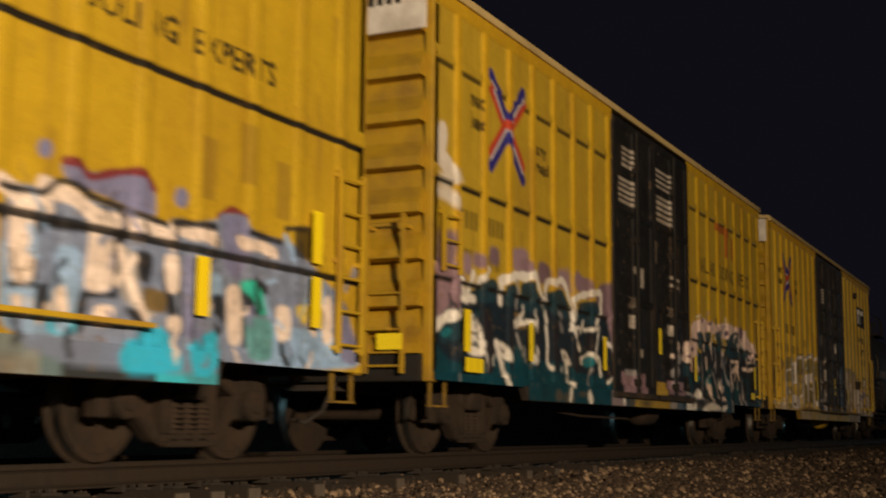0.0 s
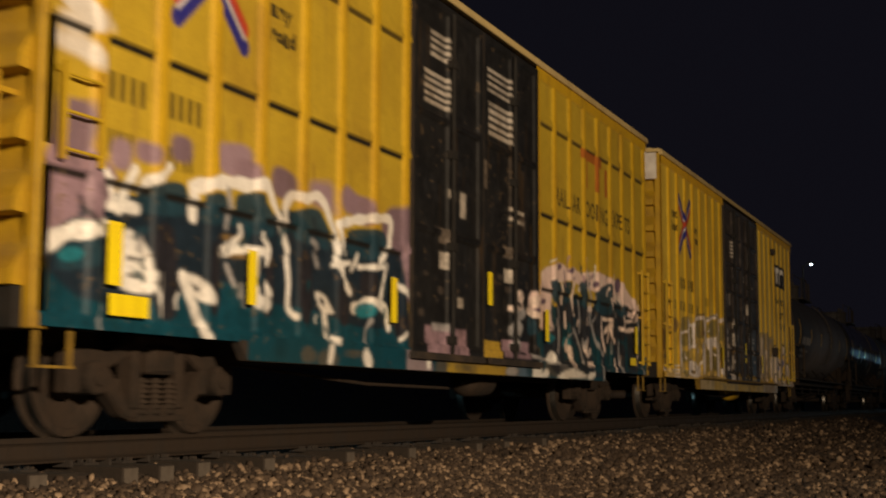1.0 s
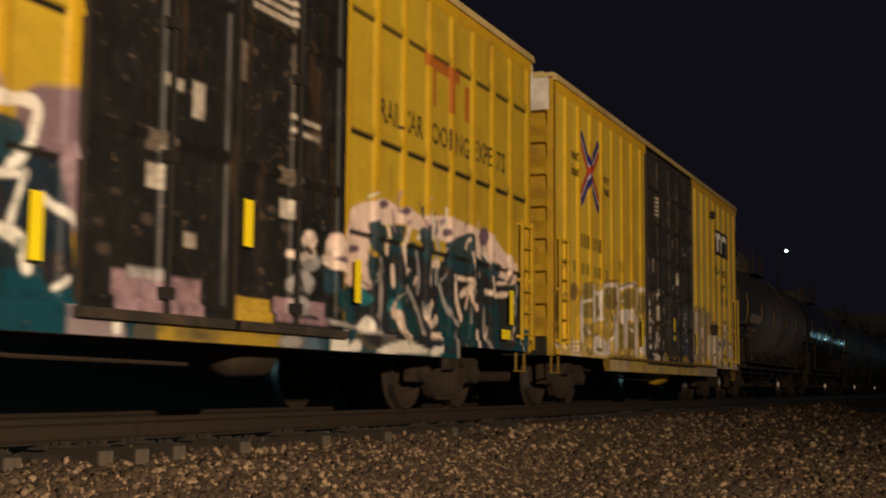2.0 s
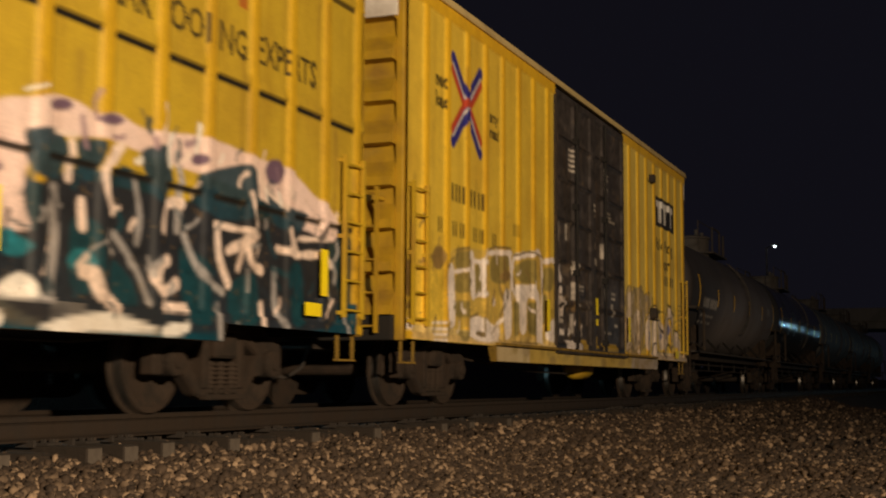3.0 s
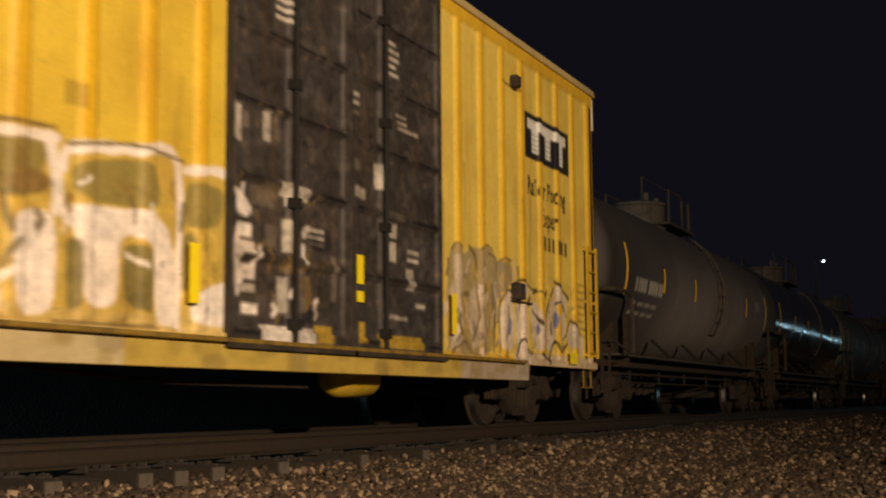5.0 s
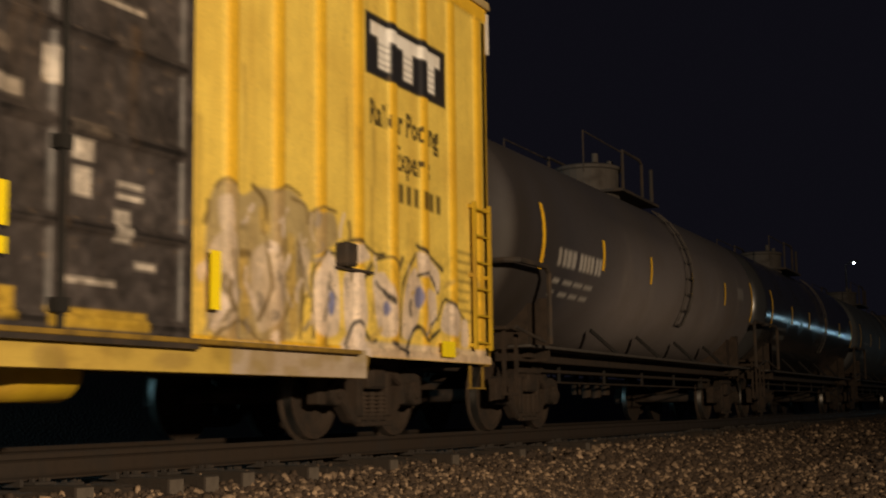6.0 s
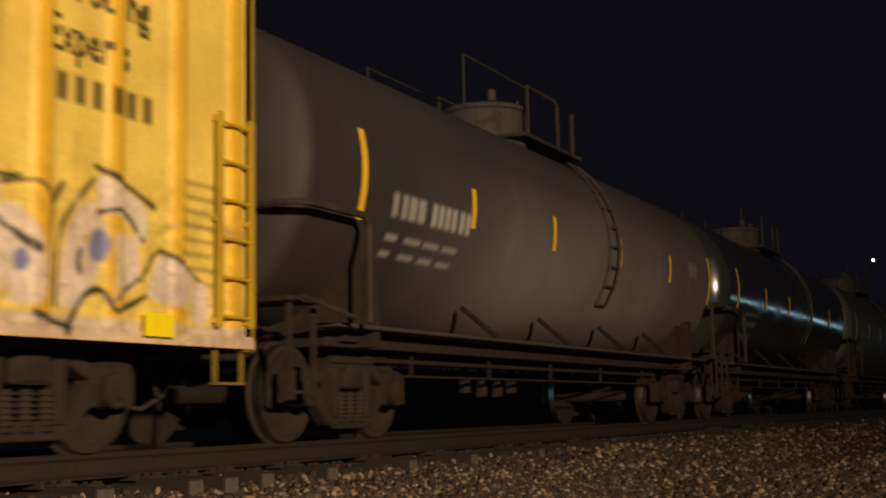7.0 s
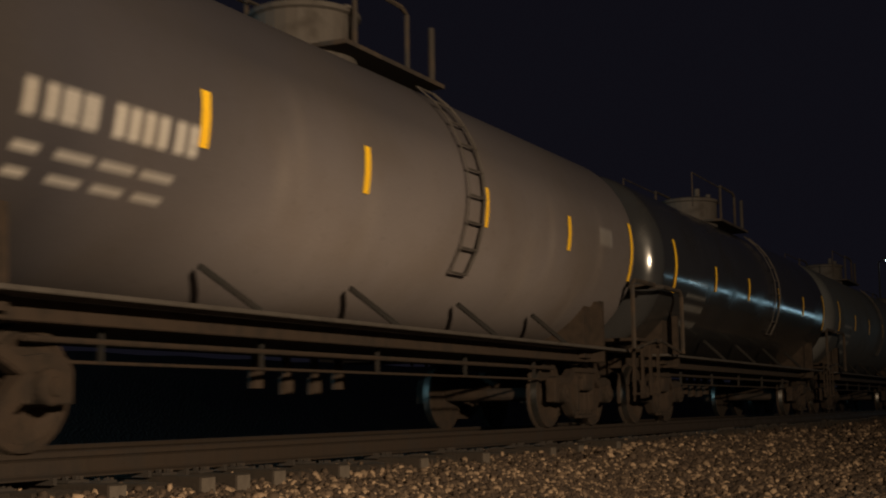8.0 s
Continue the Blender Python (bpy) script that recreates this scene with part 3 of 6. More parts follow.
def build_coupler(parent, y, way):
    """A knuckle coupler with its shank and air hose at the end of a car."""
    bm = box(-0.08, 0.08, min(y, y + way * 0.42), max(y, y + way * 0.42), 0.80, 0.94, 0.02)
    add_box(bm, -0.16, 0.14, min(y + way * 0.38, y + way * 0.6), max(y + way * 0.38, y + way * 0.6), 0.74, 1.0, 0.04)
    part("coupler", bm, "rust", parent)
    bm = bmesh.new()
    add_path(bm, [(0.35, y, 0.85), (0.37, y + way * 0.12, 0.72), (0.33, y + way * 0.28, 0.45), (0.22, y + way * 0.45, 0.33), (0.12, y + way * 0.55, 0.36)], 0.022, 8)
    part("air_hose", bm, "dark", parent, "black rubber air brake hose")


def build_ladder(name, parent, a, b, z0, z1, n, mat, feet=(), r=0.014):
    """Two stiles between the heights, and n rungs that are parts of it."""
    bm = bmesh.new()
    x, y = a
    add_box(bm, x - 0.02, x + 0.02, y - 0.022, y + 0.022, z0, z1)
    ob = part(name, bm, mat, parent)
    x, y = b
    bm = bmesh.new()
    add_box(bm, x - 0.02, x + 0.02, y - 0.022, y + 0.022, z0, z1)
    part("stile", bm, mat, ob)
    for f in feet:
        bm = bmesh.new()
        add_box(bm, *f)
        part("bracket", bm, mat, ob)
    me = None
    for i in range(n):
        z = z0 + 0.08 + (z1 - z0 - 0.16) * i / (n - 1)
        if me is None:
            me = part("rung", rod((*a, 0), (*b, 0), r, 6), mat, ob)
            me.location.z = z
        else:
            shared("rung", me.data, ob, 0, 0, z)
    return ob


def stirrup(parent, x, y, w, z):
    bm = bmesh.new()
    for dy in (0, w):
        add_box(bm, x - 0.010, x + 0.010, y + dy - 0.022, y + dy + 0.022, z - 0.27, z)
    add_box(bm, x - 0.03, x + 0.03, y - 0.022, y + w + 0.022, z - 0.285, z - 0.265)
    part("stirrup_step", bm, "worn_yellow", parent)


# ---------------------------------------------------------------- box cars
HALF = 1.5
SILL, EAVE = 0.79, 5.12


def car_end(parent, y, way, white_top, lit=False):
    """A corrugated steel end with deep horizontal ribs, end ladder and crossing step."""
    n, foot = 8, 1.06
    pitch = (EAVE - 0.05 - foot) / n
    outline = []
    for i in range(n):
        z = foot + i * pitch
        outline += [(y + way * 0.17, z + 0.005), (y + way * 0.16, z + pitch * 0.22), (y + way * 0.02, z + pitch * 0.60), (y - way * 0.02, z + pitch * 0.995)]
    outline += [(y, EAVE - 0.02), (y - way * 0.1, EAVE - 0.02), (y - way * 0.1, foot)]
    body = part("end_wall", slab(outline, -HALF + 0.1, HALF - 0.1), "end_yellow", parent, "yellow corrugated steel end wall")
    part("end_sill", box(-HALF + 0.1, HALF - 0.1, min(y - way * 0.1, y + way * 0.12), max(y - way * 0.1, y + way * 0.12), SILL - 0.02, foot, 0.01), "soot", parent, "grimy dark end sill")
    for s in (-1, 1):
        part("corner_post", box(s * HALF - 0.10 if s > 0 else -HALF, HALF if s > 0 else -HALF + 0.10, min(y - way * 0.1, y + way * 0.05), max(y - way * 0.1, y + way * 0.05), SILL - 0.02, EAVE - 0.02, 0.01), "end_yellow", parent)
    if white_top:
        part("number_panel", box(-HALF + 0.12, HALF - 0.02, min(y + way * 0.175, y + way * 0.20), max(y + way * 0.175, y + way * 0.20), EAVE - 0.55, EAVE - 0.04, 0.004), "white", parent, "white painted panel across the top of the end")
        bm = bmesh.new()
        for i in range(6):
            add_box(bm, 0.55 + i * 0.11, 0.62 + i * 0.11, min(y + way * 0.20, y + way * 0.205), max(y + way * 0.20, y + way * 0.205), EAVE - 0.24, EAVE - 0.12)
        part("number_bars", bm, "dark", parent)
    build_ladder("end_ladder", parent, (0.80, y + way * 0.205), (1.24, y + way * 0.205), 0.85, 2.55, 5, "end_yellow", [(0.78, 0.82, min(y, y + way * 0.205), max(y, y + way * 0.205), 2.4, 2.44), (1.22, 1.26, min(y, y + way * 0.205), max(y, y + way * 0.205), 2.4, 2.44)])
    part("crossing_step", box(-1.1, 1.1, min(y + way * 0.14, y + way * 0.28), max(y + way * 0.14, y + way * 0.28), 1.30, 1.34, 0.005), "end_yellow", parent)
    bm = bmesh.new()
    if way > 0:
        add_box(bm, -0.75, -0.25, min(y + way * 0.13, y + way * 0.34), max(y + way * 0.13, y + way * 0.34), 2.0, 2.6, 0.03)
        part("hand_brake", bm, "yellow", parent)
    if lit:
        part("end_reflector", box(0.95, 1.25, y - 0.235, y - 0.225, 1.10, 1.27), "strip", parent, "bright orange-yellow reflector")


def box_car(name, y0, length, label, step=0.02):
    """Roof, floor, far side, ends and running gear of a box car whose near end stands at y0; the near side is painted apart."""
    car = thing(name, label, "box car", "freight cars of the train")
    car.location = (TRACK_X, y0, 0)
    L = length
    # roof: shallow ridge with cross ribs
    bm = slab([(-0.06, 0), (L + 0.06, 0), (L + 0.06, 0.05), (-0.06, 0.05)], -HALF - 0.05, HALF + 0.05)
    bmesh.ops.translate(bm, verts=bm.verts, vec=(0, 0, EAVE))
    r = slab([(-0.04, 0.05), (L + 0.04, 0.05), (L + 0.04, 0.07), (-0.04, 0.07)], -HALF, HALF)
    me = bpy.data.meshes.new("r")
    bmesh.ops.translate(r, verts=r.verts, vec=(0, 0, EAVE))
    r.to_mesh(me)
    r.free()
    bm.from_mesh(me)
    bpy.data.meshes.remove(me)
    n = round(L / 1.2)
    for i in range(n + 1):
        y = L * i / n
        add_box(bm, -HALF + 0.15, HALF - 0.15, y - 0.04, y + 0.04, EAVE + 0.07, EAVE + 0.09)
    part("roof", bm, "roof", car, "pale dusty roof sheets with cross ribs")
    part("top_chord", box(HALF - 0.02, HALF + 0.07, -0.04, L + 0.04, EAVE - 0.055, EAVE + 0.0, 0.010), "roof", car)
    part("far_side", box(-HALF - 0.05, -HALF, 0, L, SILL, EAVE), "yellow", car)
    bm = box(-HALF + 0.02, HALF - 0.08, 0.1, L - 0.1, SILL + 0.16, SILL + 0.24)
    add_box(bm, -0.32, 0.32, 0.0, L, 0.68, SILL + 0.16)
    for i in range(9):
        y = 1.2 + (L - 2.4) * i / 8
        add_box(bm, -HALF + 0.1, HALF - 0.1, y - 0.06, y + 0.06, 0.82, SILL + 0.17)
    part("underframe", bm, "dark", car)
    tank = lathe([(0.0, 0.05), (0.05, 0.17), (0.14, 0.22), (0.75, 0.22), (0.84, 0.17), (0.88, 0.05)], 20, "y")
    bmesh.ops.translate(tank, verts=tank.verts, vec=(0.95, L * 0.54, 0.58))
    part("air_reservoir", tank, "yellow" if y0 > 29 else "rust", car, "cylindrical air brake reservoir", True)
    bm = bmesh.new()
    add_path(bm, [(1.0, 3.2, 0.62), (1.05, L * 0.36, 0.48), (1.05, L * 0.50, 0.46)], 0.018)
    part("brake_rod", bm, "rust", car)
    bm = bmesh.new()
    add_path(bm, [(0.9, L * 0.6, 0.60), (0.9, L * 0.75, 0.60), (0.9, L - 3.4, 0.66)], 0.018)
    part("brake_rod", bm, "rust", car)
    build_truck(car, 2.03)
    build_truck(car, L - 2.03)
    build_coupler(car, 0, -1)
    build_coupler(car, L, 1)
    car_end(car, 0, -1, True, 12 < y0 < 13)
    car_end(car, L, 1, True)
    for y, s in ((0.06, 1), (L - 0.06, -1)):
        stirrup(car, HALF - 0.06, y if s > 0 else y - 0.36, 0.36, SILL)
        x = HALF + 0.075
        feet = [(HALF - 0.02, x, y + s * k - 0.02, y + s * k + 0.02, z - 0.02, z + 0.02) for z in (1.0, 1.8, 2.6) for k in (0.05, 0.48)]
        low = 1.95 if (s > 0 and 12 < y0 < 13) else 0.95
        feet = [f for f in feet if f[4] > low - 0.1]
        tagged(build_ladder("side_ladder", car, (x, y + s * 0.05), (x, y + s * 0.48), low, 2.65, 6 if low < 1 else 3, "yellow", feet), "worn yellow grab-iron ladder at the corner")
    return car


def deep_sill(car, a, b, z0, base, patches, seed, over=None, steel="worn_yellow"):
    """The deeper side sill between the trucks, with tapered ends, painted with what runs down from the side."""
    part("side_sill", slab([(a, SILL + 0.02), (a + 0.14, z0), (b - 0.06, z0), (b, SILL + 0.02)], HALF - 0.06, HALF + 0.03, 0.006), steel, car)
    s = Sheet(a + 0.15, b - 0.08, z0 + 0.005, SILL + 0.06, 0.03, base)
    rs = np.random.RandomState(seed)
    for u0, u1, c in patches:
        s.rect(u0, u1, 0, 2, c, 0.95)
    for _ in range(34):
        u = rs.uniform(a, b)
        s.fill(s.inside(s.blob(u, rs.uniform(z0, SILL), rs.uniform(0.1, 0.5), rs.uniform(0.06, 0.2), rs.randint(99), 2.4, 0, 0.2)), tuple(0.55 * k for k in base) if rs.rand() < 0.7 else (0.20, 0.13, 0.06), 0.4)
    if over:
        over(s)
    s.mesh("sill_face", car, "painted", 0, HALF + 0.034)


def reflectors(car, items, x=HALF + 0.075):
    for u, z0, z1, w in items:
        part("reflector_strip", box(x, x + 0.004, u, u + w, z0, z1), "strip", car, "bright yellow reflective strip")


WHITE, PINK = (0.92, 0.90, 0.86), (0.88, 0.68, 0.63)
INK = (0.022, 0.017, 0.012)


def logo_cross(s, u, z):
    """The crossed ribbons in blue and red, as plain strokes."""
    for x, y in ((-0.50, 0.50), (0.50, 0.50), (-0.50, -0.50), (0.50, -0.50)):
        k = 1 if y > 0 else -1
        s.fill(s.inside(s.stroke(u + x, z + y - 0.11 * k, u + x * 0.08, z - 0.03 * k, 0.15)), (0.55, 0.07, 0.03))
        s.fill(s.inside(s.stroke(u + x, z + y + 0.05 * k, u + x * 0.06, z + 0.10 * k, 0.17)), (0.03, 0.03, 0.25))
        s.fill(s.inside(s.stroke(u + x, z + y - 0.03 * k, u + x * 0.06, z + 0.03 * k, 0.035)), (0.75, 0.7, 0.65))


def grime(s, seed, amount=0.5):
    """Streaks of dirt running down, and a dusty lower edge."""
    rs = np.random.RandomState(seed)
    u0, u1 = s.u[0, 0], s.u[-1, 0]
    for _ in range(int((u1 - u0) * 4)):
        u, top = rs.uniform(u0, u1), rs.uniform(1.6, EAVE)
        ln = rs.uniform(0.4, 2.2)
        m = np.exp(-((s.u - u - s.wobble(rs.randint(999), 1.2, 0.015)) / rs.uniform(0.015, 0.06)) ** 2) * np.clip((top - s.z) / 0.06, 0, 1) * np.clip(1 - (top - s.z) / ln, 0, 1)
        s.fill(m, (0.22, 0.12, 0.03), amount * rs.uniform(0.3, 1.0))


def panel_relief(s, pitch, half, flank, deep, start, seams=(), across=0.0, beyond=None):
    """Upright ribs on the side, and lap joints that stop at the ribs or run across them."""
    x = (s.u - start) % pitch
    x = np.minimum(x, pitch - x)
    if beyond:
        # the half past the doors has its own pitch and start
        side, p2, s2 = beyond
        q = (s.u - s2) % p2
        x = np.where(s.u > side, np.minimum(q, p2 - q), x)
    out = trapezoid(x, half, flank) * deep
    out = np.where((s.z > EAVE - 0.22) | (s.z < SILL + 0.10), deep * 0.8, out)
    s.ribs, s.crests = out > deep * 0.3, out > deep * 0.97
    free = np.maximum(~s.ribs, across)
    for z in seams:
        out += np.where(s.z > z, 0.03 * np.clip(1 - (s.z - z) / 0.14, 0, 1), 0) * free
        # a dark line painted in as the shade under each lap
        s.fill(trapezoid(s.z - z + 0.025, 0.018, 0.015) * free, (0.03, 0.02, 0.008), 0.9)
    s.depth[:] = out


def spray(s, items, colour, seed, wob=0.10, power=2.8, edge=0.0, soft=0.05):
    """Rounded patches of sprayed paint: along, height, width, tallness."""
    for i, (u, z, w, h) in enumerate(items):
        s.fill(s.inside(s.blob(u, z, w, h, seed + i, power, 0, wob) - edge, soft), colour if isinstance(colour[0], float) else colour[i % len(colour)])


def flecks(s, u0, u1, z0, z1, n, seed, colours):
    """Short thin touches of the spray can and chipped spots within a piece."""
    rs = np.random.RandomState(seed)
    for _ in range(n):
        u, z, a, q = rs.uniform(u0, u1), rs.uniform(z0, z1), rs.normal(1.4, 0.6), rs.uniform(0.05, 0.26)
        bend = rs.uniform(-0.05, 0.05)
        s.brush(((u, z), (u + math.cos(a) * q * 0.5 + bend, z + math.sin(a) * q * 0.5), (u + math.cos(a) * q, z + math.sin(a) * q)), rs.uniform(0.02, 0.07), colours[rs.randint(len(colours))], 0.85)


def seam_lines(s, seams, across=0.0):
    """The shade under the lap joints, painted as dark lines over the spray paint too."""
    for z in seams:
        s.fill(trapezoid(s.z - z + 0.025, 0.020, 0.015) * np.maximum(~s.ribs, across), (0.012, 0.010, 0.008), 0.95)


# spray paint tones
SLATE, SOOT, DEEP, AQUA, TAN = (0.016, 0.050, 0.075), (0.022, 0.021, 0.028), (0.006, 0.050, 0.070), (0.02, 0.20, 0.26), (0.22, 0.14, 0.05)
MIST, BLUSH, PLUM, MAUVE = (0.38, 0.37, 0.38), (0.90, 0.74, 0.66), (0.14, 0.085, 0.15), (0.33, 0.22, 0.27)
ASH, PALE = (0.30, 0.25, 0.19), (0.78, 0.66, 0.56)
CREAM, OLIVE, STRAW, UMBER, RUSTY = (0.98, 0.88, 0.82), (0.24, 0.20, 0.065), (0.58, 0.41, 0.11), (0.20, 0.14, 0.05), (0.30, 0.19, 0.06)
TEALY = (0.14, 0.40, 0.46)
PERI, WINE, STEEL, SKYB, CYAN, JET, CHALKY, MINT, LEMON = (0.22, 0.24, 0.46), (0.22, 0.035, 0.04), (0.22, 0.29, 0.48), (0.33, 0.53, 0.88), (0.04, 0.60, 1.0), (0.020, 0.022, 0.030), (0.92, 0.80, 0.74), (0.04, 0.60, 0.50), (0.75, 0.60, 0.05)


def paint_teal_letters(s):
    """Slate-filled letters with white edges over teal, low on the second car."""
    s.poly(((1.09, 1.91), (1.45, 2.01), (1.70, 2.03), (1.74, 1.76), (1.39, 1.72), (0.99, 1.71)), SLATE)
    s.poly(((1.95, 1.99), (2.31, 2.05), (2.30, 1.75), (1.91, 1.73)), SLATE)
    s.poly(((2.43, 2.06), (2.91, 2.14), (3.14, 1.86), (3.10, 1.73), (2.37, 1.75)), SLATE)
    s.poly(((3.36, 2.04), (3.98, 2.16), (4.23, 1.74), (3.86, 1.76), (3.43, 1.77)), SLATE)
    s.poly(((4.43, 2.00), (5.45, 2.12), (5.37, 1.77), (4.56, 1.71)), SLATE)
    s.poly(((0.21, 1.38), (0.57, 1.50), (0.68, 1.26), (0.16, 1.17)), SLATE)
    s.poly(((1.25, 1.66), (1.58, 1.69), (1.67, 0.91), (1.27, 0.91)), SOOT)
    s.poly(((2.05, 1.63), (2.24, 1.56), (2.24, 0.99), (2.04, 0.98)), SOOT)
    s.poly(((3.51, 1.70), (3.81, 1.70), (3.84, 1.01), (3.56, 0.99)), SOOT)
    s.poly(((4.33, 1.56), (4.60, 1.36), (4.58, 1.02), (4.29, 1.03)), SOOT)
    s.poly(((2.93, 1.63), (3.11, 1.60), (3.10, 1.04), (2.93, 1.03)), SOOT)
    s.poly(((4.82, 1.61), (5.21, 1.62), (5.24, 1.35), (4.82, 1.35)), SOOT)
    s.poly(((5.63, 1.20), (5.92, 1.22), (6.00, 0.97), (5.67, 0.96)), SOOT)
    s.poly(((2.24, 1.69), (2.64, 1.70), (2.61, 1.64), (2.22, 1.63)), TAN)
    s.poly(((2.18, 1.55), (2.74, 1.56), (2.70, 1.51), (2.17, 1.49)), TAN)
    s.poly(((0.96, 1.46), (1.20, 1.44), (1.20, 1.38), (0.96, 1.38)), TAN)
    s.poly(((0.93, 1.58), (1.11, 1.54), (1.23, 1.45), (1.29, 1.19), (1.27, 1.09), (0.87, 1.10), (0.85, 1.41)), WHITE)
    s.poly(((1.66, 1.31), (1.96, 1.30), (2.20, 1.10), (2.07, 1.07), (1.85, 1.12)), WHITE)
    s.poly(((3.85, 1.33), (4.06, 1.32), (4.30, 1.13), (4.01, 1.13)), WHITE)
    s.poly(((1.02, 1.84), (1.10, 1.99), (1.34, 2.06), (1.47, 2.18), (1.54, 2.13), (1.38, 1.99), (1.18, 1.92)), WHITE)
    s.poly(((1.72, 2.05), (1.86, 2.09), (1.88, 1.71), (1.75, 1.73)), WHITE)
    s.poly(((2.22, 1.56), (2.44, 1.69), (2.51, 1.64), (2.42, 1.53), (2.27, 1.49)), WHITE)
    s.poly(((0.96, 1.37), (1.16, 1.36), (1.16, 1.34), (0.96, 1.33)), SOOT)
    s.poly(((0.97, 1.24), (1.12, 1.23), (1.13, 1.20), (0.97, 1.21)), SOOT)
    s.poly(((1.80, 1.24), (1.95, 1.20), (1.89, 1.15)), SOOT)
    s.poly(((3.94, 1.28), (4.08, 1.26), (4.05, 1.18)), SOOT)
    s.brush(((-0.03, 1.30), (0.20, 1.43), (0.44, 1.50), (0.67, 1.54)), 0.13, WHITE)
    s.brush(((0.65, 1.97), (0.75, 1.86), (0.79, 1.72)), 0.08, WHITE)
    s.brush(((1.03, 2.03), (0.92, 1.88), (0.85, 1.70)), 0.1, WHITE)
    s.brush(((0.75, 1.72), (1.07, 1.74)), 0.09, WHITE)
    s.brush(((1.86, 2.03), (2.26, 2.13), (2.62, 2.16), (2.98, 2.22)), 0.12, WHITE)
    s.brush(((3.00, 2.21), (3.11, 2.04), (3.22, 1.87), (3.35, 1.67)), 0.09, WHITE)
    s.brush(((3.27, 1.88), (3.29, 2.06), (3.43, 2.19), (3.64, 2.18), (3.88, 2.25), (4.07, 2.18), (4.20, 1.99), (4.30, 1.77)), 0.1, WHITE)
    s.brush(((4.31, 2.03), (4.80, 2.14), (5.50, 2.23), (5.50, 2.04), (5.42, 1.88), (5.23, 1.71)), 0.1, WHITE)
    s.brush(((4.31, 2.03), (4.39, 1.85), (4.47, 1.75)), 0.08, WHITE)
    s.brush(((4.79, 1.65), (5.37, 1.70)), 0.06, WHITE)
    s.brush(((1.70, 1.27), (1.85, 1.06), (1.98, 0.86), (2.08, 0.79)), 0.11, WHITE)
    s.brush(((2.25, 1.53), (2.63, 1.60), (2.95, 1.59)), 0.08, WHITE)
    s.brush(((2.89, 1.73), (3.01, 1.64), (2.96, 1.53)), 0.1, WHITE)
    s.brush(((2.76, 1.57), (2.73, 1.32), (2.80, 1.15), (3.02, 1.15)), 0.12, WHITE)
    s.brush(((2.94, 1.32), (3.04, 1.24)), 0.09, WHITE)
    s.brush(((3.33, 1.58), (3.37, 1.37), (3.37, 1.14), (3.51, 1.06)), 0.08, WHITE)
    s.brush(((4.07, 1.13), (4.13, 0.91)), 0.09, WHITE)
    s.brush(((4.18, 0.79), (4.14, 0.67)), 0.1, WHITE)
    s.brush(((4.26, 1.68), (4.42, 1.52), (4.60, 1.38)), 0.08, WHITE)
    s.brush(((4.21, 1.61), (4.59, 1.67)), 0.06, WHITE)
    s.brush(((4.68, 1.22), (5.06, 1.31), (5.41, 1.26), (5.49, 1.08)), 0.11, WHITE)
    s.brush(((5.44, 1.73), (5.30, 1.36)), 0.06, WHITE)
    s.brush(((5.63, 1.58), (5.95, 1.45), (6.22, 1.33), (6.37, 1.23)), 0.08, WHITE)
    s.brush(((6.31, 1.15), (6.53, 0.98)), 0.11, WHITE)
    s.brush(((4.92, 0.73), (4.97, 0.69)), 0.16, WHITE)
    s.brush(((6.50, 0.84), (6.49, 0.71)), 0.1, WHITE)
    s.brush(((4.23, 0.89), (4.35, 0.87)), 0.08, WHITE)
    s.brush(((2.35, 2.07), (2.34, 1.91), (2.31, 1.75)), 0.07, MIST)
    s.brush(((2.33, 1.42), (2.46, 1.27), (2.55, 1.19)), 0.06, MIST)
    s.brush(((2.57, 1.28), (2.63, 1.11)), 0.05, MIST)
    s.brush(((3.86, 1.68), (3.91, 1.58)), 0.08, MIST)
    s.poly(((5.19, 1.23), (5.06, 1.15), (4.80, 1.13), (4.68, 1.20), (4.80, 1.28), (5.06, 1.30)), AQUA)
    s.poly(((0.48, 1.33), (0.41, 1.27), (0.26, 1.25), (0.18, 1.29), (0.25, 1.35), (0.40, 1.37)), AQUA)
    flecks(s, 0.2, 5.8, 0.75, 1.85, 40, 34, (SOOT, SLATE, DEEP, MIST, WHITE))


